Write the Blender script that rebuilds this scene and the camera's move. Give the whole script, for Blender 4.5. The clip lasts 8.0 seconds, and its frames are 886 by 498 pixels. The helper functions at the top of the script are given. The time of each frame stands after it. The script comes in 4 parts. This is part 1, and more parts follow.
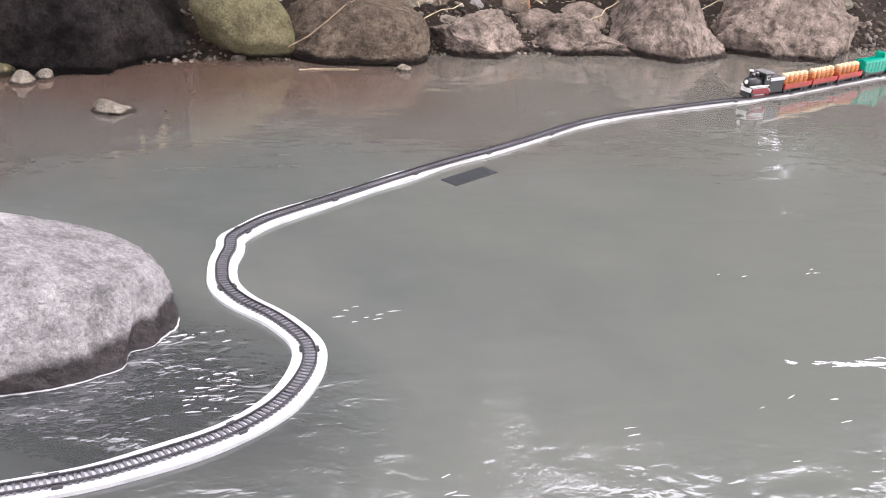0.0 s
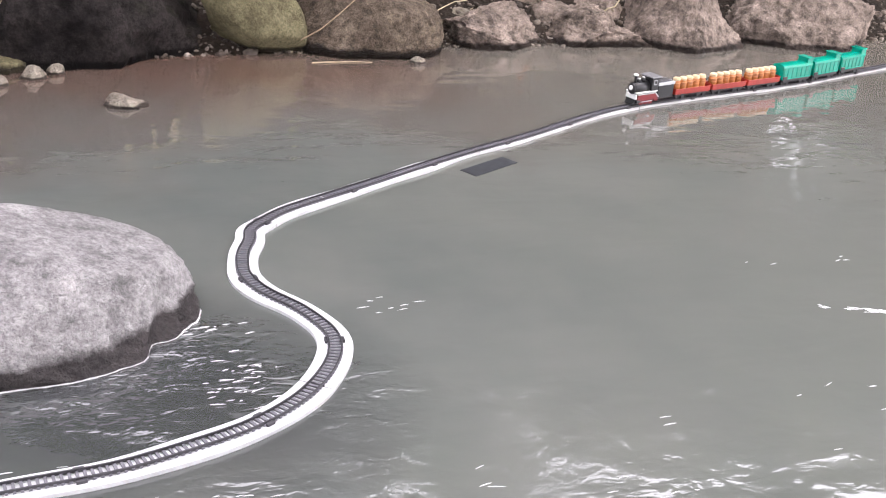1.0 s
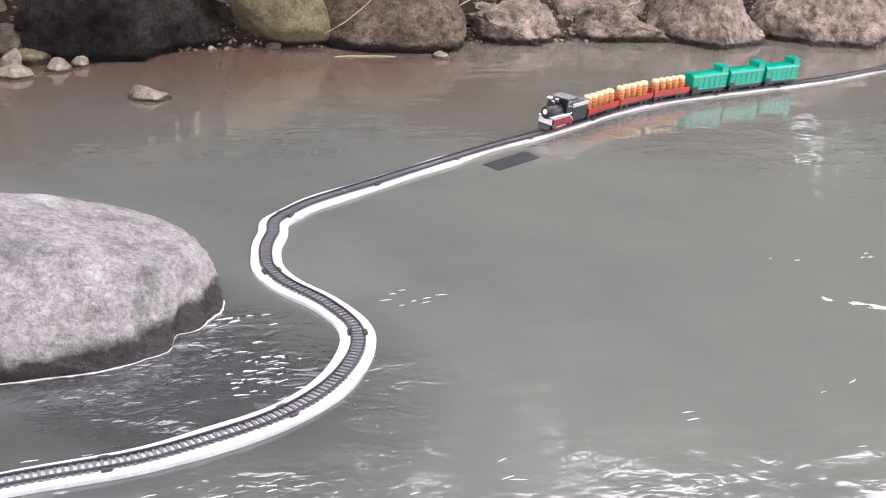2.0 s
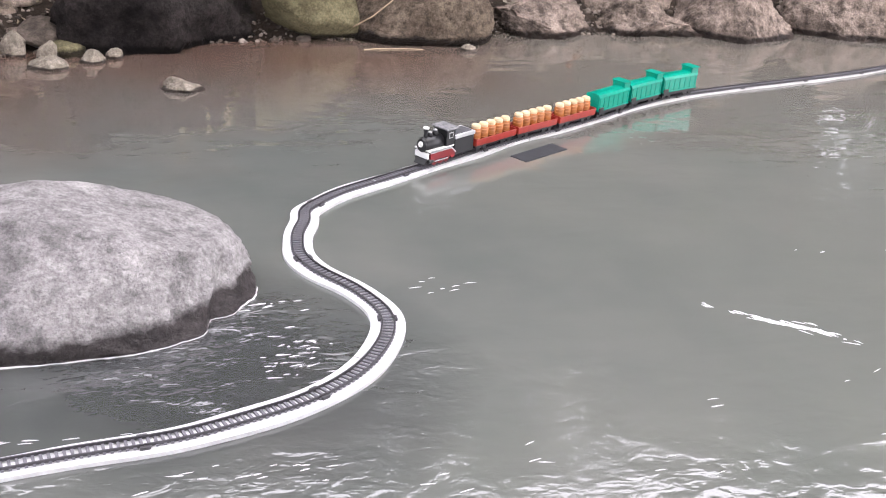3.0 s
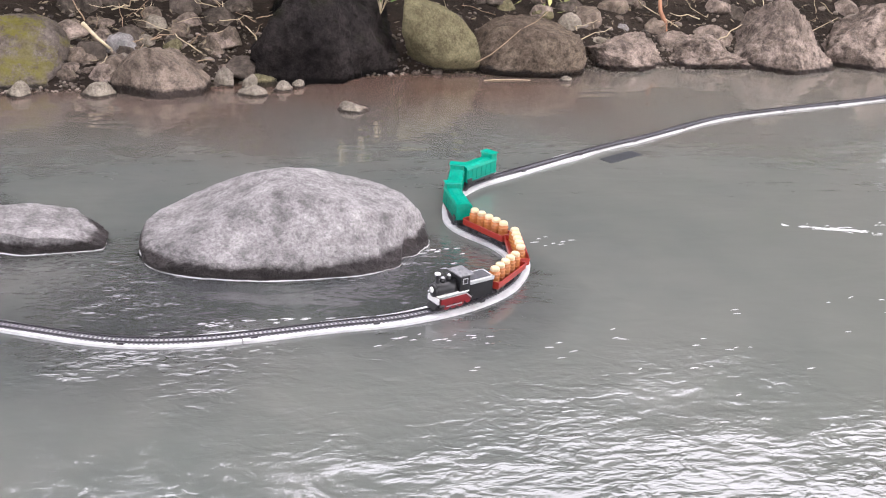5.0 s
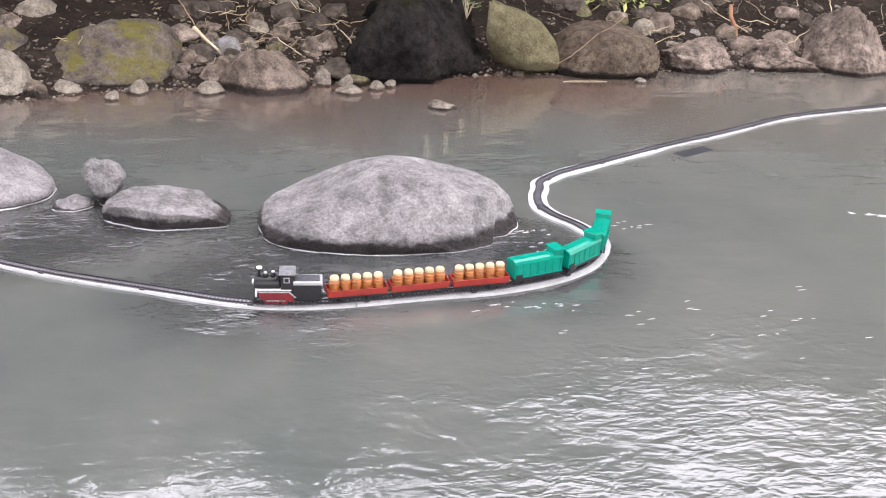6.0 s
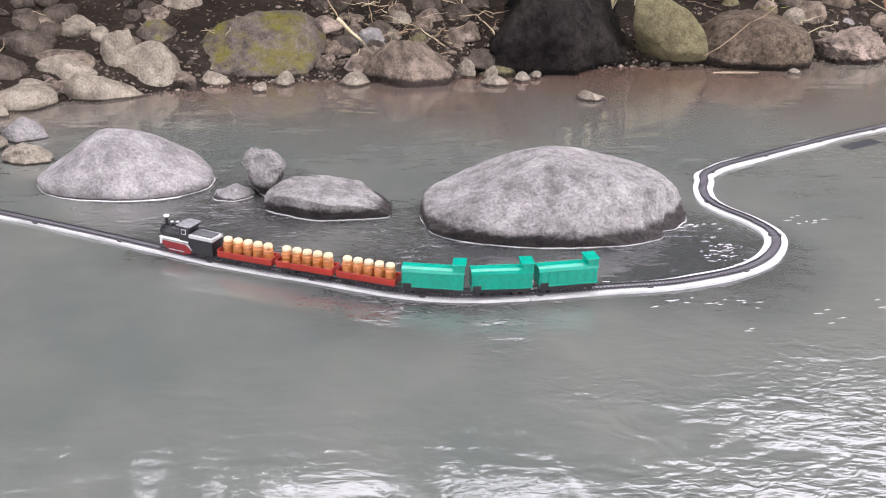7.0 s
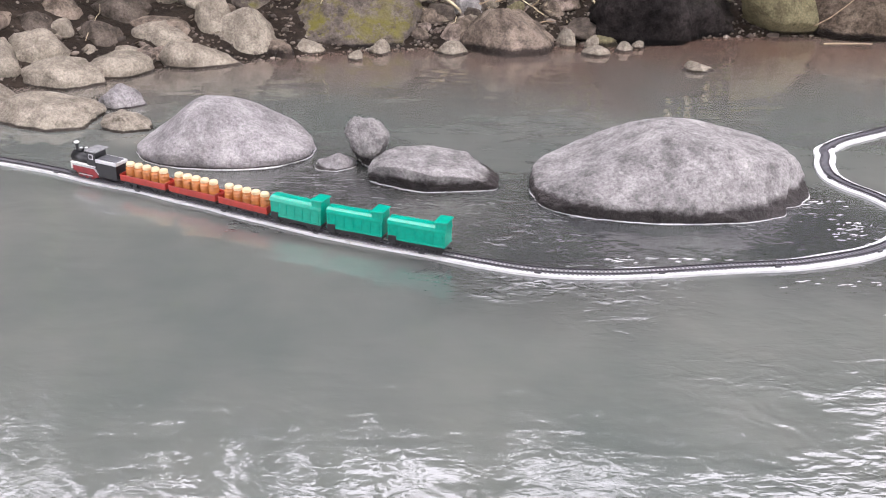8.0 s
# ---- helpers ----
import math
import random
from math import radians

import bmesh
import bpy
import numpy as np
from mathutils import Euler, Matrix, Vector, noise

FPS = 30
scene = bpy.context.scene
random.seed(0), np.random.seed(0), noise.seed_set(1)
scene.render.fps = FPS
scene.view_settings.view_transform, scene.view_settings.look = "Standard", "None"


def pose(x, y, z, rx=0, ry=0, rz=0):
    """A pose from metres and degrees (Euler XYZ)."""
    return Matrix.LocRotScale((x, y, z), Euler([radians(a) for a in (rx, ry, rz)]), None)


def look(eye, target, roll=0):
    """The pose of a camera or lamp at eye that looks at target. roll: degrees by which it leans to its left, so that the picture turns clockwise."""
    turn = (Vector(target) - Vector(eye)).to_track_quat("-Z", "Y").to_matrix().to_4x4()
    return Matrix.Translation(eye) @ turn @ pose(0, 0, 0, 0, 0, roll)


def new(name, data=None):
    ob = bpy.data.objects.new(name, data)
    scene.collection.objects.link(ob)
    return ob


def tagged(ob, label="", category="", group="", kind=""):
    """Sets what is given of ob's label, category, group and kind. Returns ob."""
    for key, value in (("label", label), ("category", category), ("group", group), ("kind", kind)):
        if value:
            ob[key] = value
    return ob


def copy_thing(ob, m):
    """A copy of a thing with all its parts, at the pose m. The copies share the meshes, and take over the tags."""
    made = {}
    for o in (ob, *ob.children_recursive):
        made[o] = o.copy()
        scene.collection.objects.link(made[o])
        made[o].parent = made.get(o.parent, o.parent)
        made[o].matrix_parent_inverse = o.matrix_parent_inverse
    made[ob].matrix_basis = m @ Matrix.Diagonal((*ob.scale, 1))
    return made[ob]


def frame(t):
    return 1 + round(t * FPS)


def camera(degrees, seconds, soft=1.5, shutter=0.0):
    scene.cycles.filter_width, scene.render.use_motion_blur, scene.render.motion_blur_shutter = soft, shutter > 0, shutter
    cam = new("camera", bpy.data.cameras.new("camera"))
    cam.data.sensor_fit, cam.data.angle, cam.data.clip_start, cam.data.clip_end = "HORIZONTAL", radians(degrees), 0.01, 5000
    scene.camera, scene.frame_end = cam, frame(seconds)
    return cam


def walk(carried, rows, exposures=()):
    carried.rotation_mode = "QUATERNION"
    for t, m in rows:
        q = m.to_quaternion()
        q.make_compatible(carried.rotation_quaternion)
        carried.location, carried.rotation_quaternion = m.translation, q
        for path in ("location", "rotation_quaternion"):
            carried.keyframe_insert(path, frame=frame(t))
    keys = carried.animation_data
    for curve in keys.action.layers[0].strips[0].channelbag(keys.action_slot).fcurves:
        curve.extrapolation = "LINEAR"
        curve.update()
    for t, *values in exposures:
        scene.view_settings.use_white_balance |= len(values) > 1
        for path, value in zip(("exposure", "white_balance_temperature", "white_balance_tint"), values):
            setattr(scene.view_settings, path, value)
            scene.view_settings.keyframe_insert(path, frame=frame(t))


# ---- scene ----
cam = camera(42.54, 8.0, soft=1.1)
# seconds, x, y, z, yaw, pitch, roll
PATH = [
    (0.0, 0.2127, -0.9498, 0.6637, -20.984, -24.076, 5.870),
    (0.5, 0.2017, -0.9234, 0.6390, -21.161, -23.900, 5.408),
    (1.0, 0.1967, -0.9224, 0.6342, -20.753, -24.006, 5.183),
    (1.5, 0.1929, -0.9214, 0.6304, -20.317, -24.096, 5.158),
    (3.0, 0.1782, -0.9443, 0.6328, -18.455, -24.636, 5.043),
    (3.5, 0.1190, -1.0655, 0.6650, -17.666, -24.240, 4.561),
    (4.0, 0.0589, -1.2133, 0.6989, -16.533, -24.043, 4.166),
    (4.5, -0.0080, -1.4059, 0.7612, -15.729, -23.818, 3.860),
    (5.8, -0.1411, -1.7163, 0.8286, -10.694, -23.197, 3.251),
    (6.0, -0.1596, -1.7456, 0.8310, -10.331, -23.211, 2.990),
    (6.5, -0.2235, -1.7466, 0.8110, -7.165, -23.184, 2.093),
    (7.0, -0.2760, -1.6811, 0.7928, -5.007, -23.470, 1.492),
    (7.5, -0.3189, -1.6412, 0.7711, -2.944, -24.283, 1.344),
    (8.0, -0.3470, -1.6113, 0.7592, -1.384, -24.780, 0.883),
]
walk(cam, [(t, pose(x, y, z, 0, 0, yaw) @ pose(0, 0, 0, 90 + pitch) @ pose(0, 0, 0, 0, 0, roll))
           for t, x, y, z, yaw, pitch, roll in PATH], exposures=[(0.0, -0.06), (8.0, -0.06)])

# ---- light: bright overcast sky over a wooded stream ----
SUN_ELEVATION, SUN_TURN = 58.0, 150.0
world = bpy.data.worlds.new("sky")
scene.world = world
world.use_nodes = True
wn = world.node_tree.nodes
sky = wn.new("ShaderNodeTexSky")
sky.sky_type, sky.sun_disc = "NISHITA", False
sky.sun_elevation, sky.sun_rotation = radians(SUN_ELEVATION), radians(SUN_TURN)
sky.air_density, sky.dust_density, sky.ozone_density = 1.0, 6.0, 1.0
sky_grey = wn.new("ShaderNodeMixRGB")
sky_grey.inputs[0].default_value = 0.75
sky_grey.inputs[2].default_value = (9.55, 9.0, 9.7, 1)
world.node_tree.links.new(sky.outputs[0], sky_grey.inputs[1])
world.node_tree.links.new(sky_grey.outputs[0], wn["Background"].inputs[0])
wn["Background"].inputs[1].default_value = 0.68
sun = new("sun", bpy.data.lights.new("sun", "SUN"))
sun.data.energy, sun.data.angle, sun.data.color = 1.0, radians(14), (1.0, 0.96, 0.9)
sun.matrix_world = look((0, 0, 8), Vector((0, 0, 8)) - Vector((
    math.sin(radians(SUN_TURN)) * math.cos(radians(SUN_ELEVATION)), math.cos(radians(SUN_TURN)) * math.cos(radians(SUN_ELEVATION)), math.sin(radians(SUN_ELEVATION)))))


# ---- materials ----
class Mat:
    """A small node-graph writer around one Principled shader."""

    def __init__(self, name, rough=0.6, metal=0.0, spec=0.5):
        self.m = bpy.data.materials.new(name)
        self.m.use_nodes = True
        self.t = self.m.node_tree
        self.b = self.t.nodes["Principled BSDF"]
        self.b.inputs["Roughness"].default_value = rough
        self.b.inputs["Metallic"].default_value = metal
        self.b.inputs["Specular IOR Level"].default_value = spec
        self.geo = self.n("ShaderNodeNewGeometry")
        self.tc = self.n("ShaderNodeTexCoord")

    def n(self, kind, **kw):
        node = self.t.nodes.new(kind)
        for k, v in kw.items():
            node.inputs[k].default_value = v
        return node

    def link(self, a, b):
        self.t.links.new(a, b)

    def noise(self, scale, detail=6.0, rough=0.6, vec=None, distort=0.0):
        node = self.n("ShaderNodeTexNoise", Scale=scale, Detail=detail, Roughness=rough, Distortion=distort)
        self.link(vec or self.tc.outputs["Object"], node.inputs["Vector"])
        return node.outputs["Fac"]

    def scaled(self, vec, s, turn=0.0):
        node = self.n("ShaderNodeMapping", Scale=s, Rotation=(0, 0, radians(turn)))
        self.link(vec, node.inputs["Vector"])
        return node.outputs[0]

    def ramp(self, fac, stops):
        node = self.n("ShaderNodeValToRGB")
        e = node.color_ramp.elements
        for i, (p, c) in enumerate(stops):
            el = e[i] if i < 2 else e.new(p)
            el.position = p
            el.color = (c, c, c, 1) if isinstance(c, (int, float)) else (*c, 1)
        self.link(fac, node.inputs[0])
        return node.outputs[0]

    def mix(self, fac, a, b, mode="MIX"):
        node = self.n("ShaderNodeMixRGB")
        node.blend_type = mode
        for i, v in enumerate((fac, a, b)):
            if isinstance(v, (int, float)):
                node.inputs[i].default_value = v if i == 0 else (v, v, v, 1)
            elif isinstance(v, tuple):
                node.inputs[i].default_value = (*v, 1)
            else:
                self.link(v, node.inputs[i])
        return node.outputs[0]

    def math(self, op, a, b=0.0, clamp=False):
        node = self.n("ShaderNodeMath")
        node.operation, node.use_clamp = op, clamp
        for i, v in enumerate((a, b)):
            if isinstance(v, (int, float)):
                node.inputs[i].default_value = v
            else:
                self.link(v, node.inputs[i])
        return node.outputs[0]

    def height(self):
        node = self.n("ShaderNodeSeparateXYZ")
        self.link(self.geo.outputs["Position"], node.inputs[0])
        return node.outputs[2]

    def color(self, out):
        if isinstance(out, tuple):
            self.b.inputs["Base Color"].default_value = (*out, 1)
        else:
            self.link(out, self.b.inputs["Base Color"])
        return self

    def rough(self, out):
        self.link(out, self.b.inputs["Roughness"])
        return self

    def bump(self, h, strength, dist):
        node = self.n("ShaderNodeBump", Strength=strength, Distance=dist)
        self.link(h, node.inputs["Height"])
        if self.b.inputs["Normal"].is_linked:
            self.link(self.b.inputs["Normal"].links[0].from_socket, node.inputs["Normal"])
        self.link(node.outputs[0], self.b.inputs["Normal"])
        return self


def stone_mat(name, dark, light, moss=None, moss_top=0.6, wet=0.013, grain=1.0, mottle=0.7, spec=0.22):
    """Weathered river stone: mottled, speckled, pitted; a dark foot over the water paints wetness and undercut shade.
    """
    m = Mat(name, 0.85, spec=spec)
    big = m.noise(7 * grain, 6, 0.66)
    fine = m.noise(170 * grain, 5, 0.78)
    c = m.ramp(big, [(0.32, dark), (0.68, light)])
    mid = m.noise(34 * grain, 5, 0.65)
    c = m.mix(mottle, c, m.ramp(mid, [(0.36, 0.42), (0.5, 1.0), (0.66, 1.4)]), "MULTIPLY")
    c = m.mix(0.68, c, m.ramp(fine, [(0.36, 0.5), (0.5, 0.98), (0.62, 1.38)]), "MULTIPLY")
    pits = m.n("ShaderNodeTexVoronoi", Scale=160 * grain)
    m.link(m.tc.outputs["Object"], pits.inputs["Vector"])
    c = m.mix(m.ramp(pits.outputs["Distance"], [(0.08, 0.36), (0.22, 0.0)]), c, tuple(v * 0.35 for v in dark))
    lich = m.ramp(m.noise(26 * grain, 4, 0.7), [(0.6, 0.0), (0.72, 0.6 * mottle)])
    c = m.mix(lich, c, tuple(min(0.75, v * 1.35) for v in light))
    if moss:
        up = m.n("ShaderNodeSeparateXYZ")
        m.link(m.geo.outputs["Normal"], up.inputs[0])
        mm = m.math("MULTIPLY", m.ramp(up.outputs[2], [(moss_top - 0.35, 0.0), (moss_top + 0.2, 1.0)]), m.ramp(m.noise(9, 6, 0.8), [(0.46, 0.0), (0.56, 1.0)]))
        c = m.mix(mm, c, m.mix(m.noise(60, 4, 0.7), tuple(v * 0.4 for v in moss), moss))
    # dark band over the water: wetness, with the shaded undercut painted in
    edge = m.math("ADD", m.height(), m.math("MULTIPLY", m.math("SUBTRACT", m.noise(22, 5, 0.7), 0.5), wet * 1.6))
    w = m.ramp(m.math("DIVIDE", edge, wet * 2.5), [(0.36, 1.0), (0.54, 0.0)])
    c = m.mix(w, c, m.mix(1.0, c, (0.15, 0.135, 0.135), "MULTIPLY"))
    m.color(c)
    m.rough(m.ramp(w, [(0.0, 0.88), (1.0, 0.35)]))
    m.bump(m.noise(30 * grain, 6, 0.7), 0.8, 0.014)
    m.bump(m.noise(110 * grain, 4, 0.75), 1.0, 0.008)
    return m.m


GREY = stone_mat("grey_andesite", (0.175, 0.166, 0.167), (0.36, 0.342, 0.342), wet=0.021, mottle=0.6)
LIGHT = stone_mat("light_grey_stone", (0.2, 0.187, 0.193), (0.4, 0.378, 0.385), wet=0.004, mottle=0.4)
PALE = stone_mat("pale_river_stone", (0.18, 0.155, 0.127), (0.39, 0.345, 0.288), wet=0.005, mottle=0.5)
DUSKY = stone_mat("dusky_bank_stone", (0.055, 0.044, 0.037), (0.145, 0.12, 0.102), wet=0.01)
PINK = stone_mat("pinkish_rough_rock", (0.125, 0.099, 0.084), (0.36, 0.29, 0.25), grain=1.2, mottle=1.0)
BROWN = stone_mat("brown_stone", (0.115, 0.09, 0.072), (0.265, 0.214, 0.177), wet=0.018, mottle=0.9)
# shade of the overhanging bank is put into this near-black colour
DARK = stone_mat("shaded_dark_stone", (0.005, 0.0046, 0.005), (0.04, 0.034, 0.033), moss=(0.02, 0.024, 0.008), moss_top=0.8, spec=0.08, mottle=0.9)
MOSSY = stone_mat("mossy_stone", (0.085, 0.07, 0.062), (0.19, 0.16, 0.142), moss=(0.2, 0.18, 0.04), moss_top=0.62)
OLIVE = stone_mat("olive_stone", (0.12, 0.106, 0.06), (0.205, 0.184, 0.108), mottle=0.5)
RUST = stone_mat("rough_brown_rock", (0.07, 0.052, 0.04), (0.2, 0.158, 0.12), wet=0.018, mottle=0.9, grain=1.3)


def plain_mat(name, c, rough, metal=0.0, vary=0.25, scale=60.0, bump=0.0):
    m = Mat(name, rough, metal)
    f = m.noise(scale, 5, 0.65)
    m.color(m.ramp(f, [(0.3, tuple(v * (1 - vary) for v in c)), (0.7, tuple(min(1, v * (1 + vary)) for v in c))]))
    if bump:
        m.bump(f, bump, 0.002)
    return m.m


def pebble_mat():
    m = Mat("mixed_pebbles", 0.75)
    c = m.ramp(m.geo.outputs["Random Per Island"], [(0.0, (0.03, 0.022, 0.018)), (0.6, (0.1, 0.078, 0.062)), (1.0, (0.26, 0.22, 0.19))])
    m.color(m.mix(0.5, c, m.ramp(m.noise(180, 4, 0.7), [(0.3, 0.4), (0.7, 1.5)]), "MULTIPLY"))
    return m.m


FOAM = plain_mat("white_foam_board", (0.56, 0.56, 0.57), 0.7, vary=0.16, scale=40, bump=0.2)
SLEEPER = plain_mat("dark_grey_plastic_sleeper", (0.15, 0.145, 0.165), 0.4)
RAIL = plain_mat("dark_plastic_rail", (0.035, 0.033, 0.038), 0.35)
BLACK = plain_mat("black_plastic", (0.012, 0.012, 0.014), 0.35)
RED = plain_mat("dark_red_plastic", (0.2, 0.012, 0.016), 0.35)
ORANGE = plain_mat("red_orange_plastic", (0.32, 0.028, 0.018), 0.3)
BARREL = plain_mat("amber_plastic", (0.4, 0.145, 0.04), 0.25)
BARREL_TOP = plain_mat("pale_amber_plastic", (0.62, 0.48, 0.3), 0.4, vary=0.1)
GREEN = plain_mat("sea_green_plastic", (0.0, 0.27, 0.19), 0.2, vary=0.14, scale=150)
SILVER = plain_mat("silver_paint", (0.5, 0.5, 0.52), 0.3, metal=0.3, vary=0.08)
ROOF = plain_mat("worn_grey_paint", (0.2, 0.2, 0.21), 0.22, vary=0.4, scale=200)
WHITE = plain_mat("white_plastic", (0.72, 0.72, 0.71), 0.3, vary=0.06)
COVER = plain_mat("glossy_grey_plastic", (0.1, 0.1, 0.11), 0.2, vary=0.25, scale=120)
GLASSY = plain_mat("white_lens", (0.8, 0.8, 0.78), 0.15, vary=0.05)
WOOD = plain_mat("dead_wood", (0.34, 0.25, 0.17), 0.85, vary=0.4, scale=50)
STRAW = plain_mat("dry_straw", (0.5, 0.42, 0.29), 0.85, vary=0.35, scale=40)
# near-black of the slab that paints the shadow by the foam strip
FOAM_SHADOW = plain_mat("foam_shadow", (0.014, 0.016, 0.02), 0.8)
# flat white of the painted glints and of the drifting raft
FLECK_WHITE = plain_mat("fleck_white", (0.62, 0.61, 0.62), 0.5, vary=0.2, scale=120)
POST = plain_mat("reddish_weathered_wood", (0.3, 0.15, 0.09), 0.85, vary=0.35, scale=40, bump=0.3)
GRAVEL = pebble_mat()
BARK = plain_mat("tree_bark", (0.09, 0.07, 0.05), 0.9, vary=0.4, scale=14, bump=0.5)


def leaf_mat(name, a, b):
    m = Mat(name, 0.55)
    m.color(m.mix(m.geo.outputs["Random Per Island"], a, b))
    return m.m


LEAF = leaf_mat("green_leaf", (0.035, 0.07, 0.015), (0.1, 0.15, 0.035))
LITTER = leaf_mat("dead_leaf", (0.045, 0.033, 0.022), (0.24, 0.195, 0.13))
PLANT = leaf_mat("plant_leaf", (0.05, 0.1, 0.02), (0.12, 0.2, 0.05))
FRESH = leaf_mat("yellow_green_leaf", (0.16, 0.22, 0.05), (0.5, 0.47, 0.2))


def water_mat():
    m = Mat("murky_water", 0.03)
    pos = m.geo.outputs["Position"]
    sep = m.n("ShaderNodeSeparateXYZ")
    m.link(pos, sep.inputs[0])
    far = m.math("ADD", sep.outputs[1], m.math("MULTIPLY", m.math("SUBTRACT", m.noise(1.8, 4, 0.6, pos), 0.5), 1.0))
    silt = m.ramp(m.math("DIVIDE", far, 1.6), [(0.42, 0.0), (0.86, 1.0)])
    c = m.mix(silt, m.mix(m.ramp(m.noise(2.2, 4, 0.6, pos), [(0.35, 0.0), (0.65, 1.0)]), (0.095, 0.105, 0.099), (0.133, 0.136, 0.126)), (0.088, 0.049, 0.036))
    pool = m.ramp(m.math("ADD", m.math("MULTIPLY", sep.outputs[0], 0.5), m.math("SUBTRACT", m.noise(1.4, 3, 0.6, pos), 0.5)), [(0.15, 0.0), (0.6, 0.65)])
    c = m.mix(pool, c, (0.142, 0.145, 0.13))
    m.b.inputs["IOR"].default_value = 2.0
    # ripples: nearly calm over the deep pool, livelier in patches downstream and in the shallows by the bend
    lively = m.ramp(m.math("ADD", m.math("MULTIPLY", sep.outputs[1], -1.0), m.math("MULTIPLY", sep.outputs[0], 0.08)), [(0.14, 0.0), (0.32, 0.34), (0.6, 1.0)])
    near = []
    for cx, cy, reach in ((0.28, 0.1, 0.3), (-0.12, 0.06, 0.34), (-0.5, 0.28, 0.3)):
        bend = m.n("ShaderNodeVectorMath")
        bend.operation = "DISTANCE"
        bend.inputs[1].default_value = (cx, cy, 0.0)
        m.link(pos, bend.inputs[0])
        near.append(m.ramp(m.math("ADD", bend.outputs["Value"], m.math("MULTIPLY", m.math("SUBTRACT", m.noise(5, 3, 0.6, pos), 0.5), 0.2)), [(reach * 0.3, 1.0), (reach, 0.0)]))
    dark_bend = m.math("MAXIMUM", m.math("MAXIMUM", near[0], near[1]), near[2])
    # dark reflections of rocks and bank painted into the water colour here
    m.color(m.mix(m.math("MULTIPLY", dark_bend, 0.72), c, (0.026, 0.025, 0.03)))
    shallow = m.math("MULTIPLY", dark_bend, 1.1)
    # the current below the bend is broken by ripples, the still water beside it is smooth
    drift = m.ramp(m.math("ADD", m.math("ADD", sep.outputs[0], 0.5), m.math("MULTIPLY", m.math("SUBTRACT", m.noise(1.7, 3, 0.55, pos), 0.5), 1.3)), [(0.36, 0.07), (0.85, 1.0)])
    lively = m.math("MULTIPLY", lively, drift)
    patch = m.ramp(m.noise(2.4, 3, 0.5, m.scaled(pos, (1, 1.6, 1), 20)), [(0.42, 0.06), (0.6, 1.0)])
    amount = m.math("ADD", m.math("MULTIPLY", patch, m.math("MAXIMUM", m.math("MULTIPLY", lively, 1.25), shallow)), 0.05)
    w1 = m.noise(6, 2, 0.5, m.scaled(pos, (0.6, 1.8, 1), 8), 0.4)
    w2 = m.noise(30, 2, 0.5, m.scaled(pos, (0.7, 1.25, 1), -6), 1.0)
    w3 = m.noise(74, 2, 0.5, m.scaled(pos, (0.65, 1.3, 1), 10), 0.5)
    swell = m.noise(11, 2, 0.5, m.scaled(pos, (0.85, 1.25, 1), 24), 0.8)
    w = m.math("ADD", m.math("MULTIPLY", w1, 0.5), m.math("MULTIPLY", m.math("ADD", w2, m.math("MULTIPLY", w3, 0.5)), amount))
    w = m.math("ADD", w, m.math("MULTIPLY", swell, m.math("ADD", m.math("MULTIPLY", lively, 0.6), 0.2)))
    m.bump(w, 0.5, 0.0095)
    return m.m


WATER = water_mat()


def soil_mat():
    m = Mat("damp_shaded_soil", 0.9, spec=0.2)
    f = m.noise(7, 8, 0.7)
    g = m.noise(70, 5, 0.7)
    # browns kept very dark: the bank's shade is part of the colour
    c = m.ramp(f, [(0.3, (0.009, 0.006, 0.0045)), (0.52, (0.024, 0.017, 0.013)), (0.72, (0.055, 0.042, 0.033))])
    c = m.mix(0.7, c, m.ramp(g, [(0.3, 0.4), (0.7, 1.4)]), "MULTIPLY")
    m.color(c)
    m.bump(f, 0.6, 0.05)
    m.bump(g, 0.8, 0.01)
    return m.m


SOIL = soil_mat()


# ---- mesh helpers ----
def mesh_of(bm, name, material, smooth=False):
    me = bpy.data.meshes.new(name)
    bmesh.ops.recalc_face_normals(bm, faces=bm.faces)
    bm.to_mesh(me)
    bm.free()
    me.materials.append(material)
    if smooth:
        me.polygons.foreach_set("use_smooth", [True] * len(me.polygons))
    return me


def part(name, bm, material, parent=None, label="", smooth=False):
    ob = new(name, mesh_of(bm, name, material, smooth))
    ob.parent = parent
    return tagged(ob, label)


def empty(name, m=None):
    ob = new(name)
    ob.empty_display_size = 0.02
    if m is not None:
        ob.matrix_basis = m
    return ob


def add_box(bm, x0, x1, y0, y1, z0, z1, bevel=0.0):
    r = bmesh.ops.create_cube(bm, size=1, matrix=Matrix.Translation(((x0 + x1) / 2, (y0 + y1) / 2, (z0 + z1) / 2)) @ Matrix.Diagonal((x1 - x0, y1 - y0, z1 - z0, 1)))
    if bevel:
        edges = list({e for v in r["verts"] for e in v.link_edges})
        bmesh.ops.bevel(bm, geom=edges, offset=bevel, segments=2, affect="EDGES", profile=0.5)
    return bm


def box(x0, x1, y0, y1, z0, z1, bevel=0.0):
    return add_box(bmesh.new(), x0, x1, y0, y1, z0, z1, bevel)


